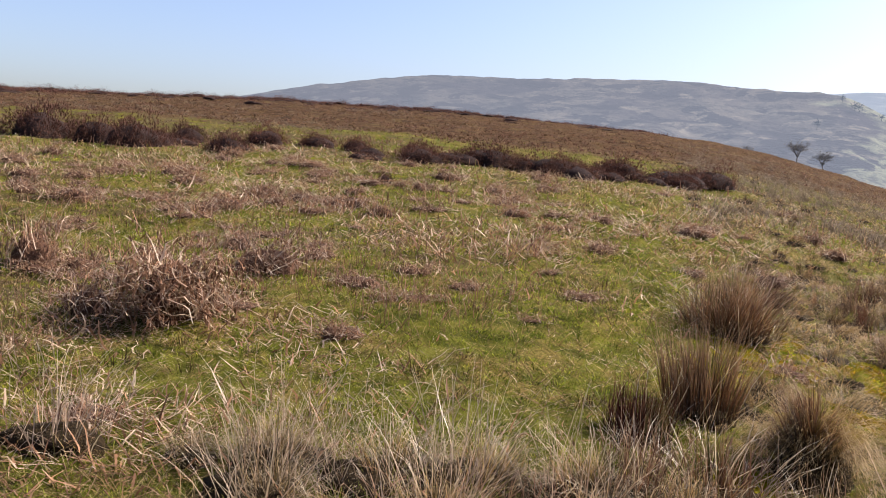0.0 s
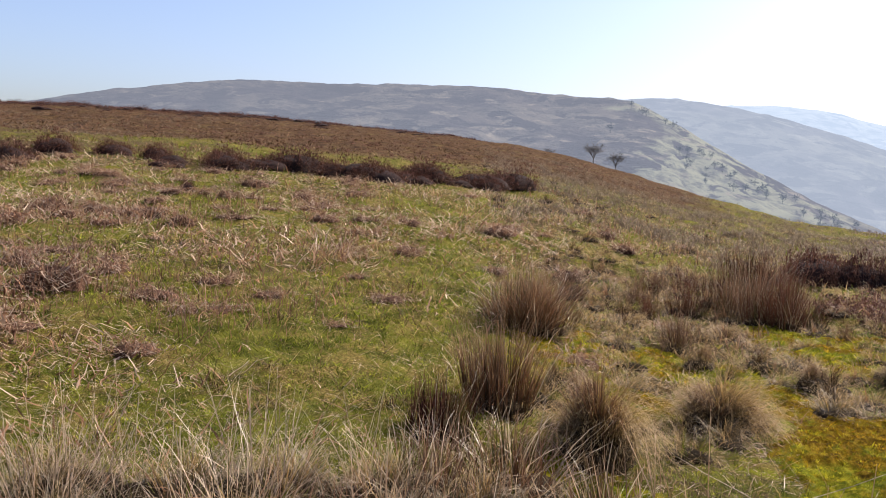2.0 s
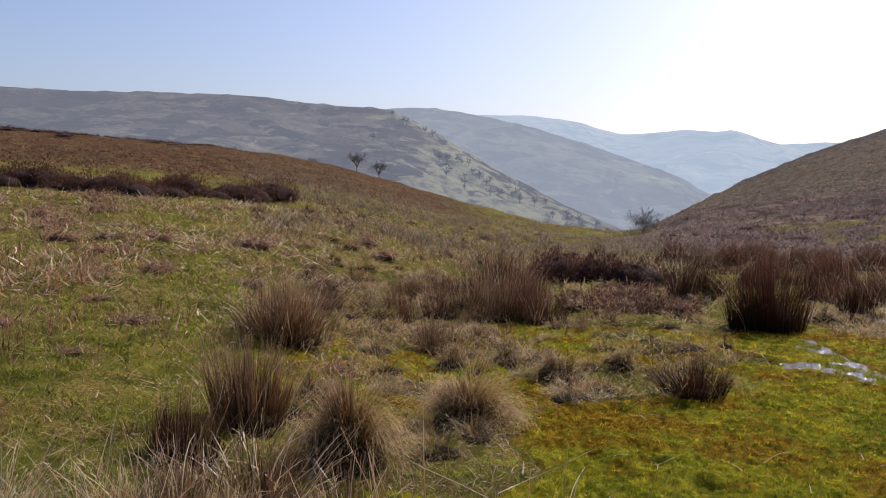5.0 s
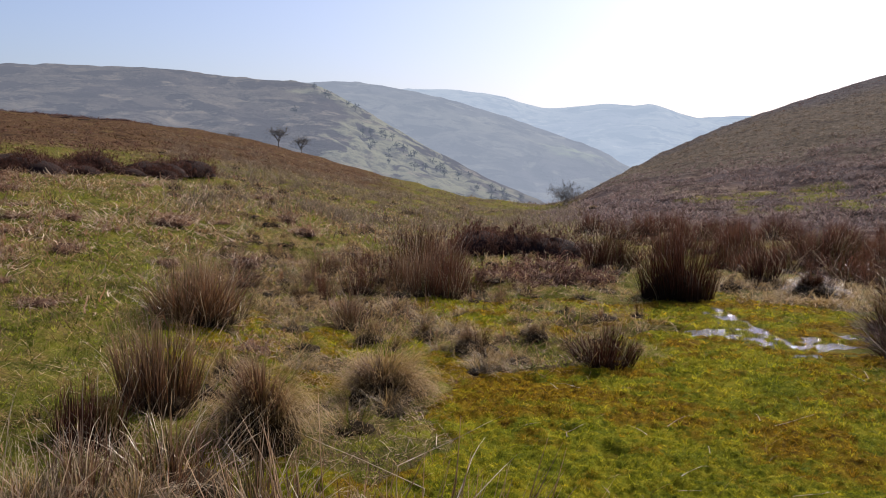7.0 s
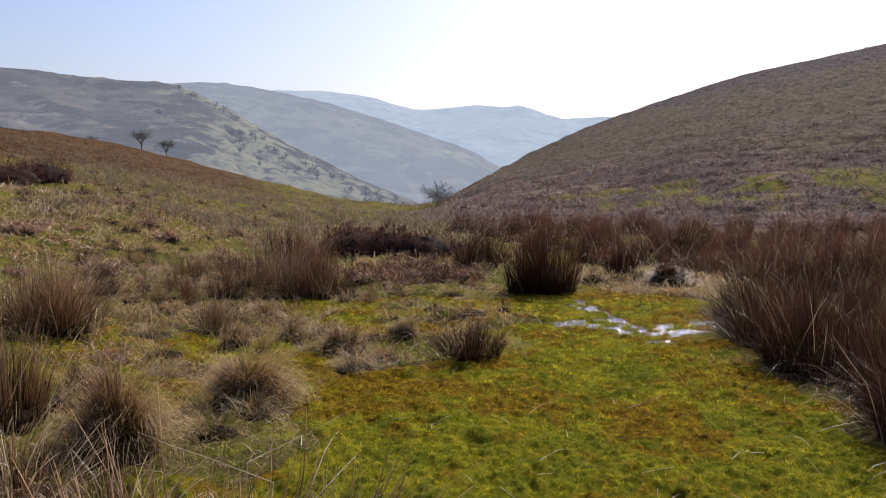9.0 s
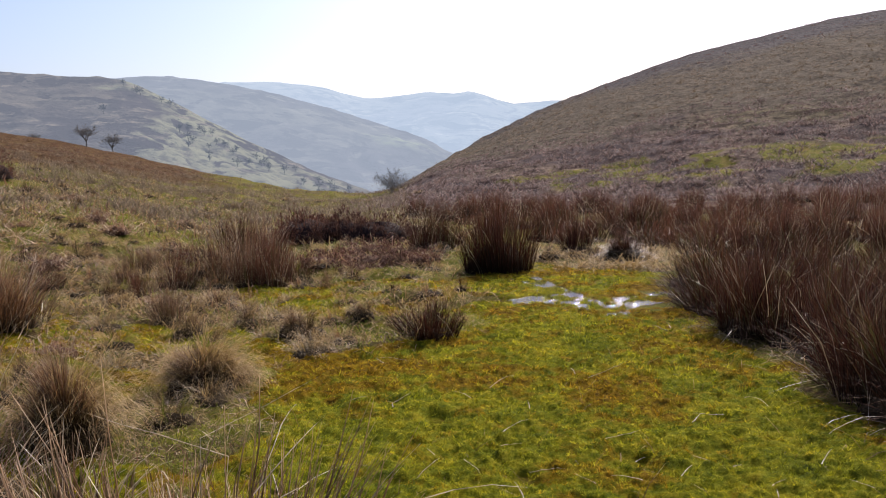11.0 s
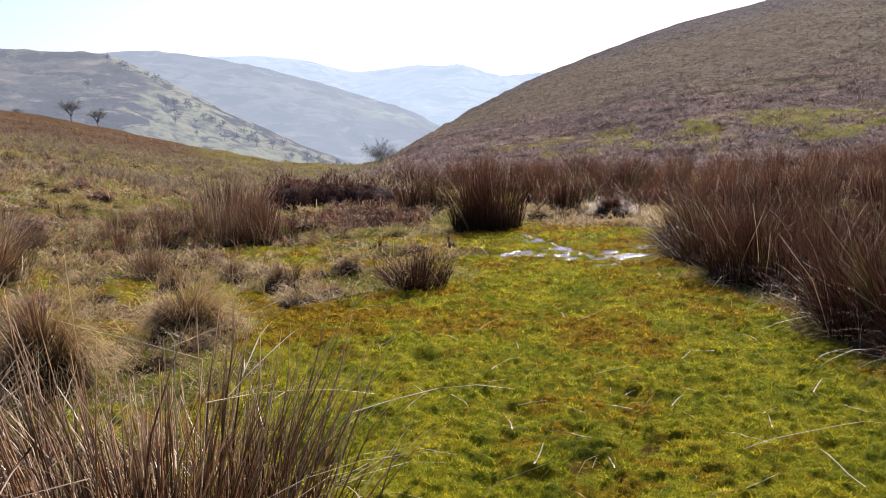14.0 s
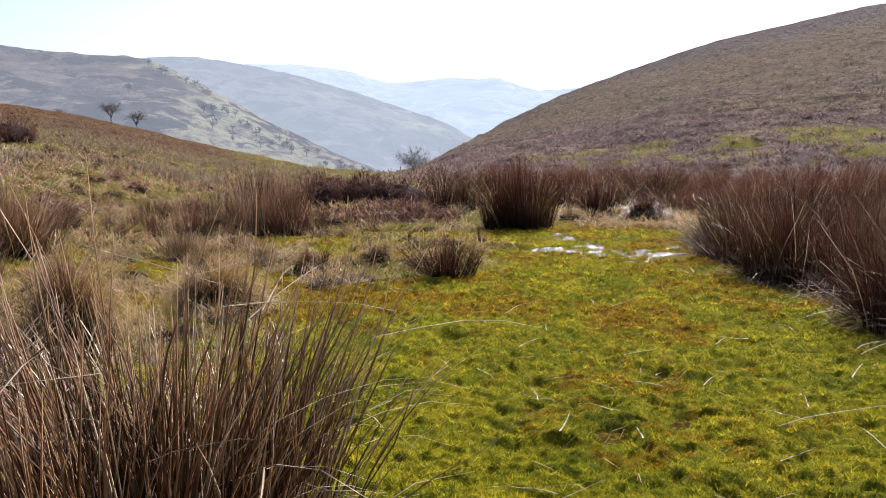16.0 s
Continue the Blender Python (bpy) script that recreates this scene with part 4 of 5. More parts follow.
near2 = rush_clump(124, 420, 80, 0.30, 0.66, solid=True, green=0.15, thick=1.5, mat=M_RUSH_MID, label="loose short rush clump with pale stems", flop=0.8, segs=5)
near2.matrix_basis = put(near2, -1.6, 2.55, 60, 1.0, 1.0)
for i, (x, y, s) in enumerate(((-1.95, 3.75, 1.0), (-1.45, 3.55, 0.85), (-2.2, 3.3, 0.8))):
    pale = rush_clump(130 + i, 220, 120, 0.28, 0.66, green=0.25, label="sparse clump of brown rush stems with bent pale ones", flop=0.5, segs=5, mat=M_RUSH_MID, thick=1.5)
    pale.matrix_basis = put(pale, x, y, 70 * i, s, s)

# the dense stand along the wet lawn and the belt behind it
stand, tries = [], np.random.default_rng(31)
while len(stand) < 185:
    # the nearest clumps stand out of view, added to shade the moss
    y = tries.uniform(3.2, 24)
    edge = np.interp(y, [3.6, 5, 6.2, 7, 8.5, 10.5, 11.8, 13.5, 14.2, 24], [2.95, 2.95, 3.2, 3.05, 3.15, 3.75, 4.3, 4.6, 3.0, 0.3])
    x = tries.uniform(edge, max(0.68 * y + 1.4, 4.4))
    gap = 0.38 + 0.02 * y
    if x > edge and all((x - a) ** 2 + (y - b) ** 2 > gap * gap for a, b, _, _ in stand):
        s = tries.uniform(0.6, 1.2)
        stand.append((x, y, s, tries.uniform(0.42, 1.05)))
floppy = [rush_clump(125 + i, 560, 24, 0.30, 0.95, green=0.06, fan=f, cross=0.8, kink=0.07, mat=m, label="collapsed rush clump with stems sprawling outwards over the moss", flop=1.1, segs=5, locks=30, loose=0.14, short=0.55, thick=1.3)
          for i, (f, m) in enumerate(((1.25, M_RUSH), (0.9, M_RUSH), (1.35, M_RUSH)))]
plant(floppy, [(2.95, 4.5, 1.0, 0.9), (2.98, 5.15, 0.95, 0.9), (3.1, 6.5, 0.8, 0.75), (2.95, 7.0, 0.8, 0.75), (2.95, 7.9, 0.8, 0.8), (3.1, 8.6, 0.8, 0.75), (3.1, 4.0, 1.0, 0.95), (3.15, 5.7, 0.8, 0.8), (3.35, 9.6, 0.8, 0.7)], RNG)
for x, y, s, h in stand:
    clone(belt_models[int(tries.integers(0, 2))] if y > 12.5 else rush_models[int(tries.integers(0, 4))], put(None, x, y, tries.uniform(0, 360), s, h, tilt=tries.normal(0, 8)))
wisps = rush_clump(150, 60, 26, 0.40, 1.5, green=0.1, fan=0.3, mat=M_RUSH_BELT, label="sparse tall rush stems standing above the tussocks", flop=0.3, segs=4)
wisps.matrix_basis = put(wisps, 0.42, 17.6, 0, 1.1, 1.05)
clone(wisps, put(None, -2.5, 15.9, 120, 0.9, 0.95))

# ---- grass tussocks ----
tuss_models = [grass_tussock(201 + i, 480, label=text, droop=d, dome=k, tall=h) for i, (d, k, h, text) in enumerate((
    (1.3, 0.13, 0.40, ""), (1.6, 0.11, 0.34, "low sprawling tussock of grey dead grass"), (0.9, 0.15, 0.42, "brown-hearted tussock with arching straw blades"), (1.4, 0.09, 0.30, "flattened tussock of pale wispy grass")))]
TUSS_PLACES = (
    (-1.45, 7.95, 0.63, 0.26), (-1.06, 8.10, 0.5, 0.2), (-0.80, 7.2, 0.36, 0.18),
    (-0.09, 9.55, 0.46, 0.22), (-2.86, 8.54, 0.64, 0.24), (0.70, 9.69, 0.4, 0.3), (-4.25, 11.35, 0.7, 0.4), (-1.99, 9.78, 0.6, 0.24),
    (-1.59, 7.3, 0.5, 0.27), (-1.03, 9.54, 0.4, 0.2), (2.3, 12.7, 0.8, 0.24), (2.6, 12.5, 0.7, 0.3), (3.0, 12.75, 0.7, 0.3), (3.75, 12.4, 0.7, 0.32), (2.2, 12.3, 0.6, 0.25), (3.4, 12.9, 0.8, 0.35), (3.5, 11.7, 0.6, 0.25), (0.55, 7.75, 0.4, 0.2), (-0.45, 8.2, 0.4, 0.2), (1.9, 12.4, 0.6, 0.2))
plant(tuss_models, [(x, y, w / 0.85, h / 0.45) for x, y, w, h in TUSS_PLACES], RNG)
for i, (x, y, s, h) in enumerate(((-1.80, 4.55, 1.0, 1.05), (-1.36, 5.80, 1.0, 0.85), (-2.45, 5.6, 0.6, 0.6), (-0.95, 7.45, 0.55, 0.5), (-1.9, 7.6, 0.6, 0.6), (-0.35, 8.05, 0.5, 0.45))):
    big = grass_tussock(222 + i, 2500 if i < 2 else 900, 0.36, 0.46, M_TAN, "domed tussock of rusty tan grass with drooping skirts", 1.6, 0.27, M_RUSH_MID)
    big.matrix_basis = put(big, x, y, 14 * i - 20, s, h)
dark_hump = rush_clump(220, 900, 30, 0.23, 0.46, green=0.12, fan=0.55, cross=0.6, short=0.6, thick=1.0, locks=22, loose=0.14, label="rounded dark rush hummock at the edge of the moss", flop=0.4)
dark_hump.matrix_basis = put(dark_hump, 0.25, 7.15, 0, 1.0, 1.0)
for i, (x, y, sz, h) in enumerate(((0.62, 7.45, 0.9, 0.55), (0.45, 7.75, 1.0, 0.6), (0.80, 7.3, 0.5, 0.3))):
    skirt = grass_tussock(270 + i, 520, 0.34, 0.36, M_TAN, "low pale grass sprawling round a dark tussock", 1.5, 0.06, M_GREEN)
    skirt.matrix_basis = put(skirt, x, y, 15 * i - 20, sz, h)
hummock = grass_tussock(221, 1900, 0.34, 0.25, M_RUSH_MID, "rounded dark brown hummock on bleached grass", 1.7, 0.20, M_RUSH)
hummock.matrix_basis = put(hummock, 3.2, 11.85, -10, 1.35, 1.1)
upright = rush_clump(118, 520, 20, 0.24, 0.74, green=0.05, fan=0.14, cross=0.6, short=0.6, label="narrow russet rush clump on a bleached bank", flop=0.2)
upright.matrix_basis = put(upright, 2.80, 13.2, 0, 0.95, 1.05)
tries = np.random.default_rng(41)
for _ in range(150):
    az, r = tries.uniform(-28, 2), math.exp(tries.uniform(math.log(7), math.log(40)))
    x, y = r * math.sin(radians(az)), r * math.cos(radians(az))
    if moss_mask(x, y) < 0.05 and r * (az + 30) > 60:
        s = tries.uniform(0.4, 0.85)
        clone(tuss_models[int(tries.integers(0, 4))], put(None, x, y, tries.uniform(-50, 50), s * (1 + r / 60), s * tries.uniform(0.6, 1.0)))
feather_models = [grass_tussock(260 + i, 380, 0.28, 0.34, m, text, 1.4, 0.09, h) for i, (m, h, text) in enumerate(((M_TAN, M_RUSH_OLD, "feathery tan grass tussock over damp moss"), (M_PALE, M_TAN, "grey feathery tussock of dead grass"), (M_TAN, M_GREEN, "tan grass tussock with green blades")))]
spots, tries = [], np.random.default_rng(44)
while len(spots) < 84:
    y = tries.uniform(4.6, 15)
    x = tries.uniform(-1.0 - 0.28 * y, np.interp(y, (4.6, 6.5, 8, 15), (-1.2, -0.9, 0.5, 0.7)))
    if moss_mask(x, y) < 0.6 and all((x - a) ** 2 + (y - b) ** 2 > 0.2 for a, b, _, _ in spots):
        s = tries.uniform(0.5, 1.0)
        spots.append((x, y, s, s * tries.uniform(0.6, 1.05)))
plant(feather_models, spots, tries)
pale_models = [grass_tussock(240 + i, 520, 0.28, 0.36, M_PALE, text, d, 0.08, M_TAN) for i, (d, text) in enumerate(((1.2, "bleached straw-coloured grass tussock"), (1.5, "sprawling bleached grass tussock")))]
plant(pale_models, [(-3.40, 2.2, 0.95, 0.95), (-2.95, 2.55, 0.95, 1.0), (-2.62, 2.85, 0.95, 1.0), (-2.3, 3.1, 0.9, 0.9), (-3.1, 2.0, 0.8, 0.8), (-2.5, 2.35, 0.9, 0.8), (-2.0, 2.8, 0.9, 0.9), (-1.9, 3.3, 0.8, 0.9), (-3.7, 2.0, 0.7, 0.6), (-2.75, 2.0, 0.8, 0.6)], RNG)
for i, (x, y, s) in enumerate(((-3.42, 2.28, 0.95), (-2.75, 2.75, 0.95), (-2.35, 3.05, 0.85), (-3.02, 2.42, 1.0), (-2.62, 2.45, 0.9), (-3.2, 2.0, 0.9), (-4.25, 1.62, 1.0))):
    tall = rush_clump(140 + i, 75, 26, 0.24, 0.80, green=0.12, label="tall wispy straw-coloured stems over a dead tussock", flop=0.3, segs=5, mat=M_STALK, thick=1.0, fan=0.42, cross=1.3, locks=16, kink=0.07, short=0.35)
    tall.matrix_basis = put(tall, x, y, 50 * i, s, s)

small_models = [grass_tussock(230 + i, 110, 0.22, 0.25, None, text, 1.4, 0.03) for i, text in enumerate(("small tuft of bleached grass in the turf", "small grey-brown grass tuft in the turf"))]
tries, used = np.random.default_rng(43), set()
for _ in range(90):
    az, r = tries.uniform(-72, 1), math.exp(tries.uniform(math.log(5), math.log(25)))
    x, y = r * math.sin(radians(az)), r * math.cos(radians(az))
    if moss_mask(x, y) < 0.05:
        ob, s = small_models[int(tries.integers(0, 2))], tries.uniform(0.5, 1.1) * (1 + r / 40)
        m = put(None, x, y, tries.uniform(0, 360), s, s * tries.uniform(0.6, 1.0))
        if ob in used:
            clone(ob, m)
        else:
            ob.matrix_basis = m
            used.add(ob)

# ---- dead bracken ----
brack_models = [bracken_clump(301 + i, n, tall=h, label=text, heap=k) for i, (n, h, k, text) in enumerate((
    (40, 0.38, 0.6, ""), (30, 0.30, 0.1, "flattened dead bracken with bleached stalks"), (44, 0.40, 0.9, "heaped dead bracken with curled leaflets"), (26, 0.26, 0.0, "broken bracken fronds lying over the turf")))]
heap_bracken = bracken_clump(309, 170, 0.30, 0.60, "tall heap of drooping red-brown dead bracken", heap=1.0)
heap_bracken.matrix_basis = put(heap_bracken, -5.75, 3.1, 0, 1.0, 1.0)
BRACK_PLACES = (
    (-6.76, 4.68, 0.92, 0.41), (-5.86, 5.64, 0.57, 0.26), (-8.13, 3.10, 0.7, 0.49), (-9.6, 5.6, 0.9, 0.34),
    (-10.2, 6.5, 0.9, 0.34), (-9.55, 7.50, 0.85, 0.36), (-8.75, 7.94, 0.53, 0.23), (-8.88, 9.10, 0.98, 0.33), (-4.76, 3.80, 0.46, 0.15),
    (-6.35, 8.21, 0.93, 0.34), (-5.99, 9.17, 0.57, 0.21), (-6.49, 11.06, 0.5, 0.21), (-11.72, 5.07, 0.97, 0.32), (-4.5, 1.9, 0.6, 0.12), (-6.3, 2.75, 0.6, 0.3))
plant(brack_models, [(x, y, w / 1.0, h / 0.42) for x, y, w, h in BRACK_PLACES], RNG)
dark_bracken = bracken_clump(310, 40, tall=0.34, label="dark rotted bracken with bleached twisted stalks", leaf=M_HEATHER, stalk=M_BRACKEN)
for i, (x, y, s, h) in enumerate(((-0.3, 12.4, 1.0, 1.0), (-0.9, 12.9, 0.9, 0.9), (0.1, 13.3, 1.0, 1.0), (-1.2, 12.2, 0.8, 0.8), (0.3, 12.3, 0.7, 0.7), (-0.4, 13.9, 1.0, 1.0), (0.5, 14.4, 0.9, 1.0), (-0.6, 11.8, 0.7, 0.6))):
    m = put(None, x, y, 77 * i, s, h)
    if i:
        clone(dark_bracken, m)
    else:
        dark_bracken.matrix_basis = m
tries = np.random.default_rng(51)
count = 0
while count < 150:
    az, r = tries.uniform(-74, -14), math.exp(tries.uniform(math.log(6.5), math.log(24)))
    band = 1.0 if 13 < r < 22 and az < -34 else 0.26 if az < -35 else 0.16
    if tries.random() < band:
        s = tries.uniform(0.35, 0.9) * (1.0 if r > 12 else 0.75)
        clone(brack_models[int(tries.integers(0, 4))], put(None, r * math.sin(radians(az)), r * math.cos(radians(az)), tries.uniform(0, 360), s, s * tries.uniform(0.5, 0.95)))
        count += 1

# ---- heather ----
heath_models = [heather_bush(401 + i, twigs=n, label=text) for i, (n, text) in enumerate(((3300, ""), (3500, "low spreading dark heather bush"), (3100, "rounded heather bush with grey twig tips")))]
HEATH_PLACES = (
    (-24.14, 9.82, 2.2, 0.95), (-22.18, 10.39, 1.4, 0.72), (-20.27, 10.49, 1.6, 0.78), (-21.88, 12.87, 1.3, 0.6), (-18.47, 11.92, 1.3, 0.52), (-20.43, 14.52, 1.5, 0.52),
    (-19.49, 15.61, 1.3, 0.4), (-17.97, 15.77, 0.95, 0.42), (-15.64, 15.86, 1.4, 0.5), (-16.4, 16.6, 1.2, 0.45), (-14.75, 17.56, 1.8, 0.6), (-13.42, 18.83, 1.9, 0.64), (-12.73, 20.91, 1.75, 0.6),
    (-11.13, 21.86, 1.13, 0.36), (-11.35, 23.76, 1.9, 0.64), (-1.9, 17.3, 1.6, 0.6), (-1.1, 17.0, 1.5, 0.62), (-0.4, 16.5, 1.4, 0.55), (-11.85, 11.0, 0.35, 0.2))
plant(heath_models, [(x, y, w / 1.25, h / 0.46) for x, y, w, h in HEATH_PLACES], RNG)
tries = np.random.default_rng(62)
row_heath = heather_bush(421, twigs=1700, label="dark heather bush in a long low row")
row_heath.matrix_basis = put(row_heath, -16.8, 15.2, 0, 0.9, 0.8)
for _ in range(28):
    f = tries.random() ** 0.8
    x, y = np.interp(f, (0, 0.3, 0.6, 1), (-26, -19.5, -14.5, -11)), np.interp(f, (0, 0.3, 0.6, 1), (8, 13.2, 17.6, 23.5))
    s = tries.uniform(0.6, 1.5)
    clone(row_heath, put(None, x + tries.normal(0, 0.6), y + tries.normal(0, 0.6), tries.uniform(0, 360), s, s * tries.uniform(0.5, 0.85)))
tries = np.random.default_rng(61)
brow_heath = heather_bush(420, twigs=520, label="dark heather bush low on the brow", core=0.5)
brow_heath.matrix_basis = put(brow_heath, -70, 55, 0, 1.2, 0.8)
for _ in range(340):
    az = -75 + 46 * tries.random() ** 1.7
    rim = np.interp(az, BROW_AZ, BROW_R)
    r = rim + 1 - tries.exponential(7.0) * np.interp(az, (-70, -45, -22), (1.3, 0.9, 0.4))
    s = tries.uniform(0.9, 2.3)
    clone(brow_heath, put(None, r * math.sin(radians(az)), r * math.cos(radians(az)), tries.uniform(0, 360), s, s * tries.uniform(0.35, 0.75) * np.interp(az, (-70, -45, -29), (1.1, 0.85, 0.5))))

# ---- trees ----
for i, (az, r, tall, wide, lean, text) in enumerate(((-19.6, 123.5, 3.05, 1.35, 0.0, "small leafless hawthorn on the brow"), (-18.1, 123.0, 2.65, 1.35, -0.06, "wind-bent leafless hawthorn on the brow"), (-22.6, 141, 2.5, 1.4, 0.0, "low leafless thorn just behind the brow"))):
    tree = bare_tree(501 + i, tall, wide, text, lean=lean, twig_count=2500, thick=0.030, limbs=11, twig_width=0.0044, fork=0.24)
    tree.matrix_basis = put(tree, r * math.sin(radians(az)), r * math.cos(radians(az)), 0)
thorn = bare_tree(511, 1.9, 1.5, "leafless thorn bush at the foot of the hillside", name="thorn_bush", category="bush", twig_count=5200, thick=0.012, limbs=22, twig_width=0.0034, fork=0.02)
thorn.matrix_basis = put(thorn, -0.35, 58.5, 0, 1.15, 1.1, sink=0.35)

# bare trees dotted over the flank across the valley: direction and elevation
far_models = [bare_tree(530 + i, 6.5, 1.05, "small bare tree on the hazy far hillside", twig_count=420, thick=0.02, limbs=6, twig_width=0.022, bark=M_FAR_TREE, twig=M_FAR_TREE, fork=0.15) for i in range(2)]
FAR_TREES = ((-17.2, 4.9), (-16.4, 4.6), (-16.2, 4.5), (-15.1, 4.0), (-14.5, 3.7), (-18.5, 3.4), (-14.1, 2.0), (-13.4, 2.1), (-12.8, 2.1), (-12.5, 1.9), (-11.7, 1.3), (-11.3, 1.0), (-10.4, -0.1),
             (-9.8, 0.0), (-8.9, -0.2), (-6.8, -0.5), (-6.2, -1.6), (-5.2, -1.4), (-7.5, -0.7), (-4.5, -1.8), (-3.3, -2.1), (-8.5, -0.2), (-9.3, 0.2), (-13.4, 1.6), (-11.9, 1.9), (-10.4, 0.8))
h_az, HX, HY, HZ = hill_form
tries = np.random.default_rng(91)
used = set()
far_places = list(FAR_TREES) + [(a, np.interp(a, (-16, -2), (3.6, -2.4)) - tries.uniform(0.5, 1.7)) for a in tries.uniform(-16, -3, 16)]
for az, el in far_places:
    j = int(np.argmin(abs(h_az - az)))
    el_col = np.degrees(np.arctan2(HZ[:48, j] - 1.5, np.hypot(HX[:48, j], HY[:48, j])))
    i = min(int(np.searchsorted(np.maximum.accumulate(el_col), el)), 47)
    k = tries.uniform(0.75, 1.25)
    m = pose(HX[i, j], HY[i, j], HZ[i, j] - 0.3, 0, 0, tries.uniform(0, 360)) @ Matrix.Diagonal((k, k, k, 1))
    ob = far_models[int(tries.integers(0, 2))]
    if ob in used:
        clone(ob, m)
    else:
        ob.matrix_basis = m
        used.add(ob)

# ---- uncountable growth: turf, dead grass, moss shoots, heather cover ----


def scatter(n, seed, az0, az1, r0, r1):
    """Places spread evenly as seen from the middle of the lawn: denser near, thinner far."""
    rng = np.random.default_rng(seed)
    az, r = np.radians(rng.uniform(az0, az1, n)), np.exp(rng.uniform(math.log(r0), math.log(r1), n))
    x, y = r * np.sin(az), r * np.cos(az)
    return rng, x, y, r


def clumped(n, each, seed, az0, az1, r0, r1, wide=1.0):
    """The same, but in small clumps."""
    rng, x, y, r = scatter(n, seed, az0, az1, r0, r1)
    x, y, r = (np.repeat(v, each) for v in (x, y, r))
    size = np.repeat(rng.uniform(0.08, 0.32, n), each) * (0.6 + r / 90) * wide
    return rng, x + size * rng.normal(0, 1, n * each), y + size * rng.normal(0, 1, n * each), r


def cover(name, label, material, keep, rng, x, y, r, length, width, lean, bend, segs=2, grow=0.02, kink=0.0, most=6.0):
    ok = rng.random(len(x)) < keep
    x, y, r = x[ok], y[ok], r[ok]
    n = len(x)
    base = np.stack([x, y, ground_height(x, y) - 0.005], -1)
    wide = np.clip(r / 5, 1, most)
    piece = strips(base, rng.uniform(0, 6.283, n), rng.uniform(*lean, n), rng.uniform(*bend, n), rng.uniform(*length, n) * (1 + grow * r) * (1 + 0.45 * soft_noise(x, y, 0.7, 28)), rng.uniform(*width, n) * wide, segs, rng, kink=kink)
    me = quads_mesh(name, piece)
    me.materials.append(material)
    return tagged(new(name, me), label, "grass", kind="stuff")


rng, x, y, r = scatter(190000, 71, -76, 2, 1.5, 40)
moss, heath, tan = growth(x, y)
patch = 0.5 + 0.5 * soft_noise(x, y, 1.1, 12) + 0.3 * soft_noise(x, y, 0.35, 13)
cover("green_turf", "short green moor grass", M_GREEN, np.clip((1 - moss) * (1 - heath) * (1 - 0.75 * tan) * (0.25 + 1.2 * patch), 0, 1), rng, x, y, r, (0.025, 0.065), (0.003, 0.006), (0.5, 1.4), (0.1, 0.8), 1)
rng, x, y, r = clumped(22000, 6, 82, -76, 4, 1.5, 36, 0.35)
moss, heath, tan = growth(x, y)
cover("grass_tufts", "longer green moor grass in tufts", M_GREEN, np.clip((1 - 0.8 * moss) * (1 - heath) * (0.30 + 0.6 * soft_noise(x, y, 0.9, 39)), 0, 1), rng, x, y, r, (0.05, 0.12), (0.003, 0.0055), (0.1, 1.0), (0.2, 1.3), 2)
rng, x, y, r = clumped(37000, 8, 72, -76, 36, 1.5, 75, 0.4)
moss, heath, tan = growth(x, y)
patch = np.clip(0.55 + 0.7 * soft_noise(x, y, 0.8, 14) + 0.5 * soft_noise(x, y, 0.3, 15), 0, 1)
cover("dead_grass", "bleached dead moor grass", M_TAN, np.clip((1 - 0.92 * moss) * (1 - heath) * (0.14 + 1.0 * tan) * patch * np.interp(r, (10, 20), (1, 0.6)), 0, 1), rng, x, y, r, (0.07, 0.24), (0.0025, 0.005), (0.35, 1.45), (0.3, 1.4), 2, 0.006, 0.0, 4.0)
rng, x, y, r = clumped(1700, 34, 83, -40, 6, 6, 62, 0.7)
moss, heath, tan = growth(x, y)
cover("tussock_field", "small tussocks of dead grass scattered over the moor", M_TAN, np.clip((1 - moss) * (1 - heath) * (0.15 + tan), 0, 1), rng, x, y, r, (0.10, 0.26), (0.003, 0.006), (0.2, 1.3), (0.4, 1.6), 3, 0.0, 0.08, 3.0)
rng, x, y, r = clumped(2400, 24, 89, -27, 1, 16, 78, 0.8)
moss, heath, tan = growth(x, y)
cover("brow_tussocks", "rough tan tussocks along the brow", M_SLOPE, (1 - 0.35 * heath) * np.clip((r - 15) / 10, 0, 1) * np.clip(0.4 + 0.35 * (r > 30) + 0.8 * soft_noise(x, y, 2.5, 50), 0, 1), rng, x, y, r, (0.16, 0.38), (0.006, 0.012), (0.0, 1.0), (0.3, 1.4), 2, 0.0, 0.08, 2.5)
rng, x, y, r = clumped(900, 16, 99, 6, 20, 11.2, 14.2, 0.5)
cover("bleached_bank", "bleached grass lying over the bank behind the water", M_TAN, np.clip(0.4 + 0.6 * soft_noise(x, y, 0.5, 61), 0, 1) * (x > 1.75), rng, x, y, r, (0.08, 0.22), (0.003, 0.005), (0.3, 1.3), (0.3, 1.4), 3, 0.0, 0.08, 2.0)
rng, x, y, r = scatter(26000, 73, -76, -8, 3.0, 30)
moss, heath, tan = growth(x, y)
cover("dead_stalks", "thin dead stalks standing in the turf", M_BRACKEN, (1 - 0.7 * lush(x, y)) * (1 - moss) * (1 - heath) * np.clip(0.3 + soft_noise(x, y, 1.6, 16), 0, 1), rng, x, y, r, (0.06, 0.2), (0.003, 0.006), (0.0, 0.5), (0.0, 0.6), 3, 0.01, 0.15)
rng, x, y, r = scatter(85000, 74, -76, 2, 3.0, 30)
moss, heath, tan = growth(x, y)
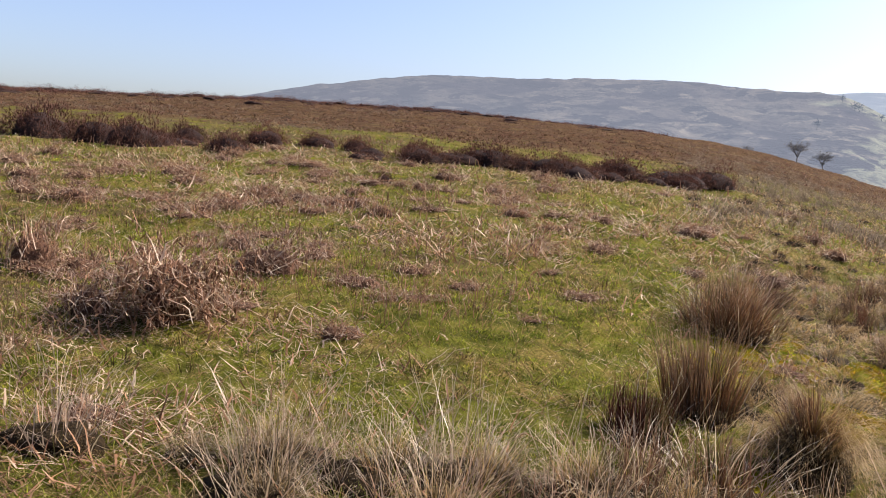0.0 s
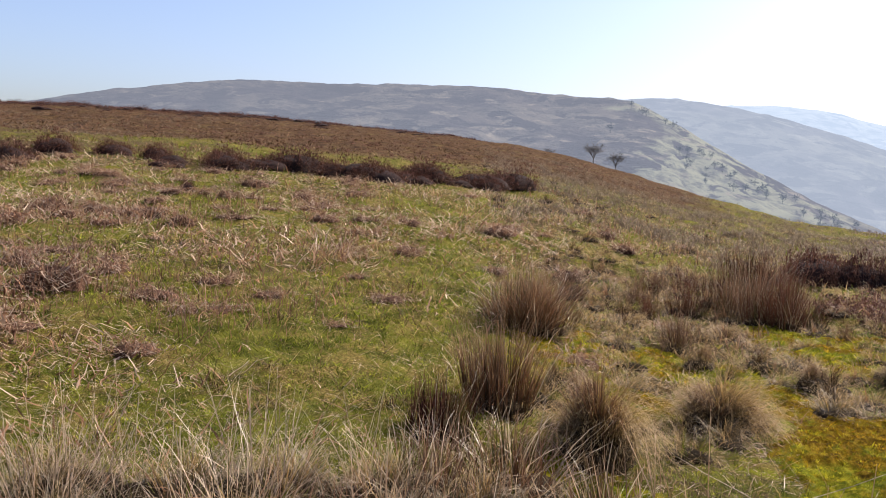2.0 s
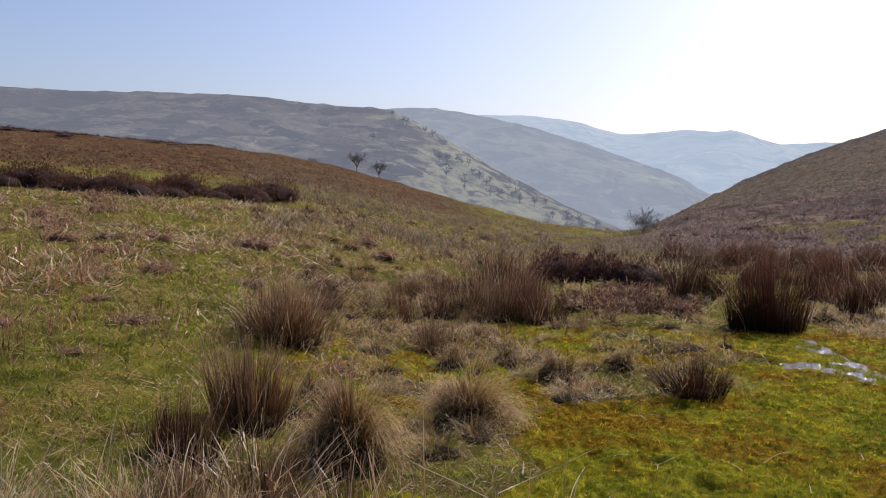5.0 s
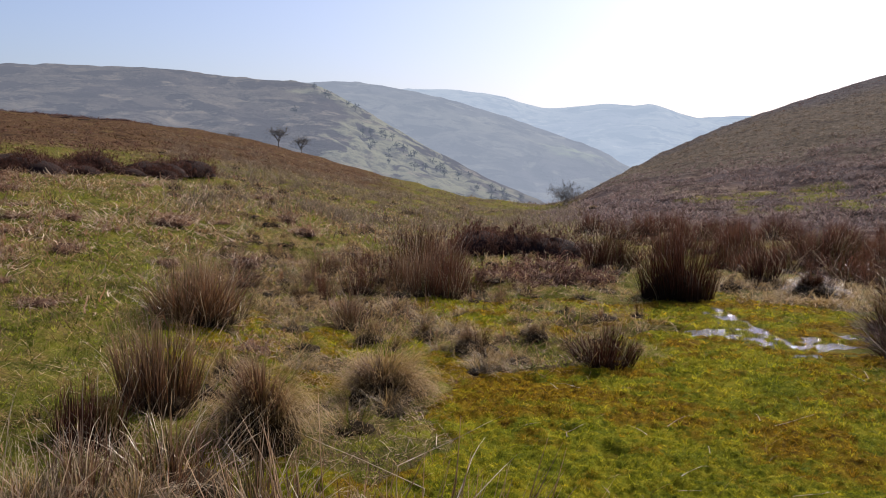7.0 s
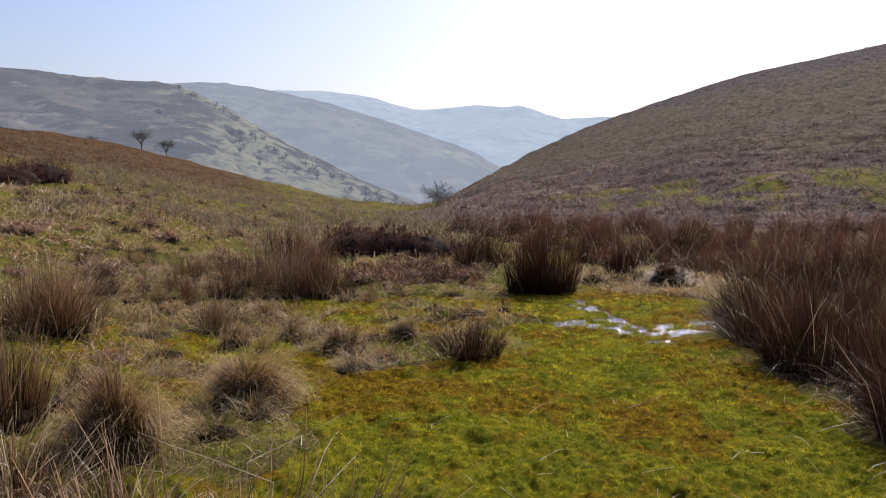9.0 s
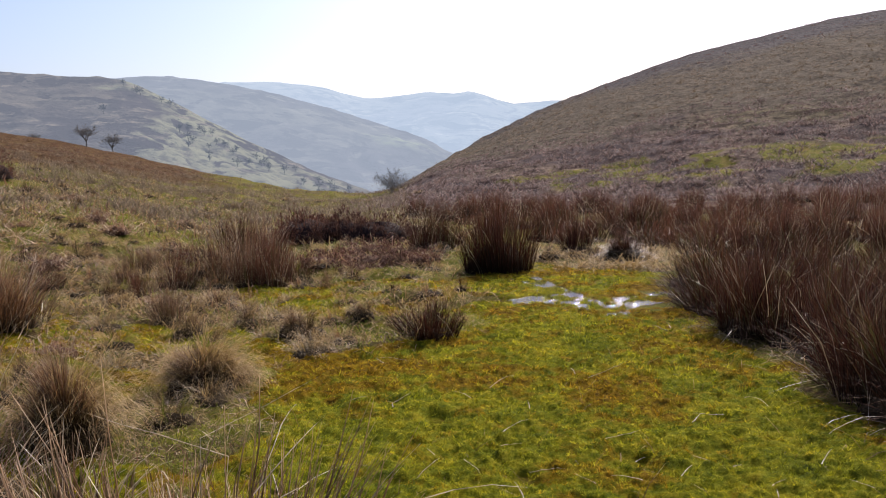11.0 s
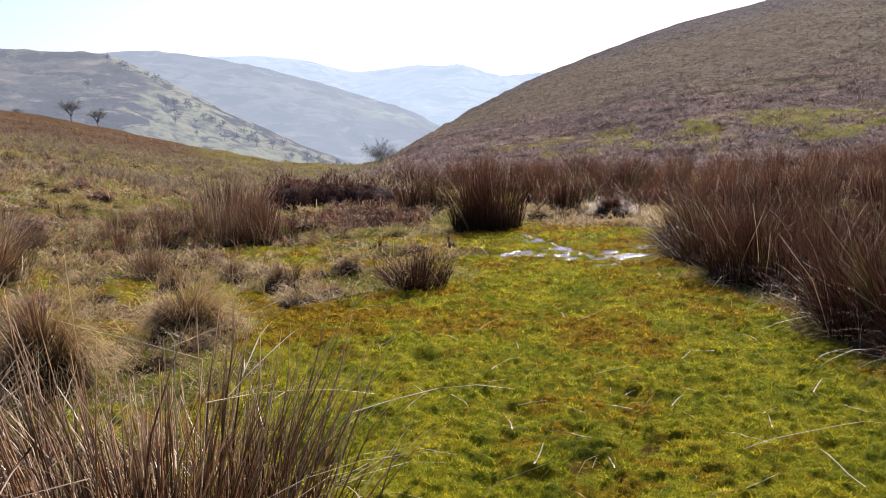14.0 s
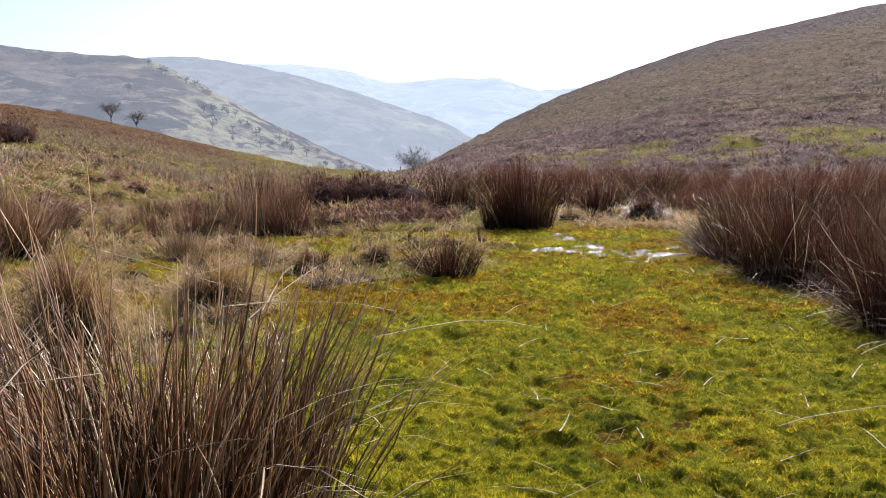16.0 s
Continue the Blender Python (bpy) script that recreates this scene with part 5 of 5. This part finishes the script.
cover("straw_litter", "pale straw lying in the turf", M_STALK, (1 - 0.6 * lush(x, y)) * (1 - moss) * (1 - heath) * np.clip(0.35 + 0.8 * soft_noise(x, y, 1.2, 21) + 0.4 * soft_noise(x, y, 0.4, 22), 0, 1), rng, x, y, r, (0.035, 0.13), (0.004, 0.008), (1.15, 1.62), (-0.1, 0.2), 2, 0.02, 0.1)
rng, x, y, r = scatter(32000, 79, -76, -22, 3.3, 24)
litter = np.clip(0.15 + 0.45 * (r < 5) + 0.9 * soft_noise(x, y, 2.4, 29) + 0.5 * soft_noise(x, y, 0.8, 30) + 0.5 * (r > 11), 0, 1)
cover("bracken_litter", "broken dead bracken scattered over the turf", M_BRACKEN, litter * 0.6 * (1 - 0.85 * lush(x, y)), rng, x, y, r, (0.08, 0.26), (0.008, 0.015), (0.9, 1.62), (-0.2, 0.5), 3, 0.01, 0.35, 2.0)
rng, x, y, r = clumped(3400, 9, 80, -76, -22, 4.2, 24, 1.3)
litter = np.clip(0.10 + 0.1 * (r < 5) + 0.9 * soft_noise(x, y, 2.4, 29) + 0.5 * soft_noise(x, y, 0.8, 30) + 0.5 * (r > 11), 0, 1)
cover("bracken_stalks", "pale broken bracken stalks scattered over the turf", M_STALK, litter * np.interp(r, (8, 14), (0.6, 0.95)) * (1 - 0.85 * lush(x, y)), rng, x, y, r, (0.10, 0.28), (0.007, 0.013), (1.15, 1.65), (-0.4, 0.5), 3, 0.01, 0.3, 2.2)

rng, x, y, r = clumped(8000, 5, 88, 36, 284, 0.4, 14, 0.4)
moss, heath, tan = growth(x, y)
cover("rough_grass", "rough dead moor grass", M_TAN, (1 - moss) * np.clip(0.7 + 0.5 * soft_noise(x, y, 0.9, 47), 0, 1), rng, x, y, r, (0.07, 0.24), (0.003, 0.006), (0.2, 1.2), (0.2, 1.2), 2, 0.01)


def moss_sheet(az0, az1, az_step, r0, r1, rows):
    """The cushioned surface of the wet moss, laid over the ground."""
    az, r = np.radians(np.append(np.arange(az0, az1, az_step), az1)), np.geomspace(r0, r1, rows)
    R, A = np.meshgrid(r, az, indexing="ij")
    X, Y = R * np.sin(A), R * np.cos(A)
    lift = moss_lift(X, Y)
    rows, cols = X.shape
    full = (lift > -0.006) | (water_distance(X, Y) < 0.25)
    full = full[:-1, :-1] | full[1:, :-1] | full[:-1, 1:] | full[1:, 1:]
    i, j = np.nonzero(full & (moss_mask(X, Y)[:-1, :-1] > 0.02))
    quads = np.stack([i * cols + j, (i + 1) * cols + j, (i + 1) * cols + j + 1, i * cols + j + 1], -1)
    used, quads = np.unique(quads, return_inverse=True)
    quads = quads.reshape(-1, 4)
    co = np.stack([X.ravel(), Y.ravel(), (ground_height(X, Y) + lift).ravel()], -1)[used]
    me = mesh_from("moss_sheet", co, quads.ravel(), np.arange(len(quads)) * 4)
    me.polygons.foreach_set("use_smooth", np.ones(len(quads), bool))
    me.flip_normals()
    rust = moss_rust(co[:, 0], co[:, 1])
    growth_layer(me, rust, rust, rust)
    me.materials.append(M_MOSS)
    return tagged(new("moss_bed", me), "cushioned wet bog moss, bright green with rusty drifts", "moss", kind="stuff")


def bunches(name, label, category, material, x, y, r, z, each, rng, size, length, width, most=3.0):
    """Short shoots in small bunches, each bunch of one shade."""
    n = len(x)
    shade, span, tall = (np.repeat(v, each) for v in (rng.random(n), rng.uniform(*size, n) * np.clip(r / 4, 1, 2.2), rng.uniform(0.6, 1.4, n)))
    x, y, r = (np.repeat(v, each) for v in (x, y, r))
    n = len(x)
    rho, a = np.sqrt(rng.random(n)), rng.uniform(0, 6.283, n)
    x, y = x + span * rho * np.cos(a), y + span * rho * np.sin(a)
    base = np.stack([x, y, z(x, y) - 0.004], -1)
    co, faces, uv = strips(base, a + rng.normal(0, 0.5, n), 0.1 + 0.8 * rho, rng.uniform(0, 0.5, n), rng.uniform(*length, n) * tall * np.clip(r / 5, 1, 1.5), rng.uniform(*width, n) * np.clip(r / 3.5, 1, most), 1, rng)
    uv[:, 0] = np.repeat(shade, len(uv) // n)
    me = quads_mesh(name, (co, faces, uv))
    me.materials.append(material)
    return tagged(new(name, me), label, category, kind="stuff")


def moss_shoots(name, label, material, n, each, seed, rusty, az0=-46, az1=41, r0=1.7, r1=12.2):
    """Shoots on the tops of the moss cushions."""
    rng, x, y, r = scatter(n, seed, az0, az1, r0, r1)
    rust = moss_rust(x, y)
    ok = (rng.random(n) < np.clip(moss_mask(x, y) * 1.6 - 0.3, 0, 1) * (rust if rusty else 1 - 0.9 * rust)) & (moss_lift(x, y) > 0.004) & (cushions(x + 0.2 * y, y, 0.052, 2) > rng.uniform(0.05, 0.45, n))
    return bunches(name, label, "moss", material, x[ok], y[ok], r[ok], moss_height, each, rng, (0.006, 0.018), (0.012, 0.028), (0.0022, 0.004))


moss_sheet(-46, 41, 0.21, 1.7, 12.4, 420)
moss_sheet(41, 130, 0.5, 1.7, 3.6, 110)
moss_sheet(-180, 180, 0.8, 0.2, 1.7, 160)
moss_shoots("moss_lawn", "bright green wet bog moss shoots", M_MOSSBLADE, 98000, 7, 75, False)
moss_shoots("rusty_moss", "rust-brown and yellow bog moss shoots", M_RUSTMOSS, 80000, 7, 78, True)
moss_shoots("moss_lawn", "bright green wet bog moss shoots", M_MOSSBLADE, 9000, 7, 101, False, 41, 130, 1.7, 3.4)
moss_shoots("moss_lawn", "bright green wet bog moss shoots", M_MOSSBLADE, 22000, 7, 102, False, -180, 180, 0.3, 1.7)
rng, x, y, r = clumped(7000, 14, 76, -76, -6, 24, 138, 0.55)
moss, heath, tan = growth(x, y)
cover("slope_tussocks", "rusty dead growth over the slope", M_RUSTY, np.clip((0.3 * (heath > 0.2) + 0.7 * heath) * (0.5 + 0.6 * soft_noise(x, y, 3.5, 19) + 0.4 * soft_noise(x, y, 1.2, 23)), 0, 1), rng, x, y, r, (0.10, 0.24), (0.014, 0.028), (0.6, 1.45), (0.2, 1.0), 2, 0.0, 0.2, 2.6)
rng, x, y, r = clumped(3200, 14, 98, -76, -36, 38, 86, 0.7)
cover("slope_grass", "pale dead grass among the rusty growth", M_SLOPE, np.clip(0.35 + 0.7 * soft_noise(x, y, 6, 59) + 0.4 * soft_noise(x, y, 2, 60), 0, 1) * np.clip((-36 - np.degrees(np.arctan2(x, y))) / 14, 0, 1), rng, x, y, r, (0.08, 0.22), (0.010, 0.020), (0.5, 1.4), (0.2, 1.0), 2, 0.0, 0.1, 2.6)
rng, x, y, r = clumped(4200, 14, 95, -76, -20, 78, 108, 0.9)
cover("brow_heather", "dark heather along the brow", M_HEATHER, np.clip((r - np.interp(np.degrees(np.arctan2(x, y)), (-76, -50, -30, -20), (80, 90, 100, 112))) / 8, 0, 1), rng, x, y, r, (0.15, 0.42), (0.018, 0.034), (0.2, 1.2), (0.0, 0.8), 2, 0.0, 0.15, 2.2)
rng, x, y, r = scatter(20000, 96, 6, 20, 7.9, 11)
ok = (water_distance(x, y) < 0.16) & (soft_noise(x, y * 0.6, 0.07, 55) + soft_noise(x, y * 0.6, 0.18, 56) > 0.35)
bunches("wet_moss_tips", "moss tips standing in shallow water", "moss", M_MOSSBLADE, x[ok], y[ok], r[ok], lambda x, y: np.full(len(x), WATER_LEVEL), 5, rng, (0.006, 0.014), (0.010, 0.024), (0.0025, 0.004))
rng, x, y, r = scatter(64000, 97, -76, 1, 2.2, 20)
moss, heath, tan = growth(x, y)
ok = rng.random(len(x)) < (1 - moss) * (1 - 0.6 * tan) * np.clip(0.45 + 0.7 * soft_noise(x, y, 0.5, 57) + 0.5 * soft_noise(x, y, 0.16, 58), 0, 1)
bunches("turf_moss", "mossy yellow-green tufts in the turf", "moss", M_TURFMOSS, x[ok], y[ok], r[ok], ground_height, 6, rng, (0.008, 0.024), (0.018, 0.042), (0.003, 0.0055), 2.5)
rng, x, y, r = clumped(6000, 12, 84, -76, -6, 24, 138, 0.5)
moss, heath, tan = growth(x, y)
cover("heather_cover", "dark heather over the slope", M_HEATHER, np.clip((0.3 * (heath > 0.2) + 0.7 * heath) * (0.4 - 0.6 * soft_noise(x, y, 3.5, 19) + 0.4 * soft_noise(x, y, 1.5, 43)), 0, 1), rng, x, y, r, (0.10, 0.26), (0.012, 0.022), (0.4, 1.35), (0.0, 0.8), 1, 0.0, 0.0, 2.4)


def zones(x, y, r):
    """Which growth covers the steep hillside: bracken below, grass tussocks above, heather on top."""
    f = r + 0.25 * x + 7 * soft_noise(x, y, 9, 44) + 4 * soft_noise(x, y, 3, 45) - 8
    low, high = np.clip((72 - f) / 8, 0, 1), np.clip((f - 112) / 10, 0, 1)
    return low, (1 - low) * (1 - high), high


def hillside(name, label, material, clumps, each, seed, which, length, width, wide, lean):
    rng, x, y, r = clumped(clumps, each, seed, -3, 36, 29, 140, wide)
    near = growth(x, y)[1]
    keep = zones(x, y, r)[which] * np.clip(0.28 + near, 0, 1) * np.clip(0.75 + 0.5 * soft_noise(x, y, 1.6, 46 + which), 0, 1)
    cover(name, label, material, keep, rng, x, y, r, length, width, lean, (0.2, 1.3), 2, 0.0, 0.1, 2.2)


hillside("hillside_bracken", "grey-purple dead bracken over the lower hillside", M_FELL, 6200, 24, 85, 0, (0.14, 0.36), (0.014, 0.028), 0.8, (0.3, 1.4))
hillside("hillside_tussocks", "olive-tan grass tussocks over the upper hillside", M_SLOPE, 7500, 20, 86, 1, (0.16, 0.36), (0.014, 0.028), 0.5, (0.5, 1.45))
hillside("hillside_heather", "dark heather along the top of the hillside", M_HEATHER, 5000, 14, 87, 2, (0.12, 0.28), (0.018, 0.032), 0.6, (0.3, 1.3))
rng, x, y, r = clumped(3500, 12, 94, 2, 36, 29, 52, 0.8)
cover("hillside_turf", "bright green turf along the foot of the hillside", M_GREEN, np.clip(0.7 - growth(x, y)[1], 0, 1), rng, x, y, r, (0.05, 0.12), (0.006, 0.010), (0.3, 1.3), (0.1, 0.8), 1, 0.0, 0.0, 2.5)
rng, x, y, r = scatter(24000, 77, -76, -4, 30, 138)
moss, heath, tan = growth(x, y)
cover("bracken_cover", "pale dead bracken stems over the slopes", M_BRACKEN, np.clip(heath * (0.35 + 0.9 * soft_noise(x, y, 6, 20)), 0, 1), rng, x, y, r, (0.10, 0.28), (0.006, 0.014), (0.7, 1.5), (0.0, 0.6), 2, 0.0, 0.2, 3.0)

# ---- shallow open water among the moss ----


def water_patch():
    """Level water; the moss cushions rise through it and give it its lacy edge."""
    cell = 0.03
    gx, gy = np.meshgrid(np.arange(0.9, 3.3, cell), np.arange(7.6, 11.0, cell), indexing="ij")
    i, j = np.nonzero((water_distance(gx, gy) < 0.19)[:-1, :-1])
    cols = gx.shape[1]
    quads = np.stack([i * cols + j, (i + 1) * cols + j, (i + 1) * cols + j + 1, i * cols + j + 1], -1)
    used, quads = np.unique(quads, return_inverse=True)
    co = np.stack([gx.ravel()[used], gy.ravel()[used], np.full(len(used), WATER_LEVEL)], -1)
    me = mesh_from("water", co, quads.ravel(), np.arange(len(quads.ravel()) // 4) * 4)
    n = Nodes("shallow_water")
    where = n.add("NewGeometry").outputs["Position"]
    p = n.bsdf((0.02, 0.02, 0.012), 0.12, 1.0, n.bump(n.noise(where, 45, 4, 0.65), 0.9, 0.02))
    me.materials.append(n.done(p.outputs[0]))
    return tagged(new("water", me), "shallow glinting puddle among wet moss", "water", kind="structure")


water_patch()

# ---- straws fallen on the moss ----
STRAWS = ((0.67, 5.45, 41, 0.29), (-0.06, 5.19, 88, 0.2), (0.52, 3.67, 85, 0.2), (0.84, 3.19, 85, 0.13), (0.58, 3.25, 59, 0.17), (1.70, 3.69, 42, 0.13),
          (1.71, 3.23, -2, 0.63), (0.32, 4.03, -76, 0.21), (0.56, 4.31, 6, 0.12), (1.38, 5.54, 19, 0.31), (1.43, 3.29, -55, 0.21), (2.08, 4.83, -88, 0.25), (1.33, 3.83, 45, 0.13))
tries = np.random.default_rng(81)
straws = list(STRAWS) + [(tries.uniform(-0.4, 2.2), tries.uniform(2.4, 7.5), tries.uniform(0, 180), tries.uniform(0.08, 0.28)) for _ in range(34)]
for i, (x, y, turn, length) in enumerate(straws):
    one = strips(np.array([[-length / 2, 0, 0.0]]), np.array([0.0]), np.array([1.38]), np.array([tries.uniform(0.0, 0.45)]), np.array([length]), np.array([0.0065]), 6, tries, True, 0.08)
    me = quads_mesh("fallen_straw", one)
    me.materials.append(M_RUSH_DRY)
    ob = tagged(new("fallen_straw", me), "bleached rush straw fallen on wet moss", "straw", "fallen straws")
    ob.matrix_basis = pose(x, y, float(moss_height(x, y)) + 0.022, 0, 0, turn)
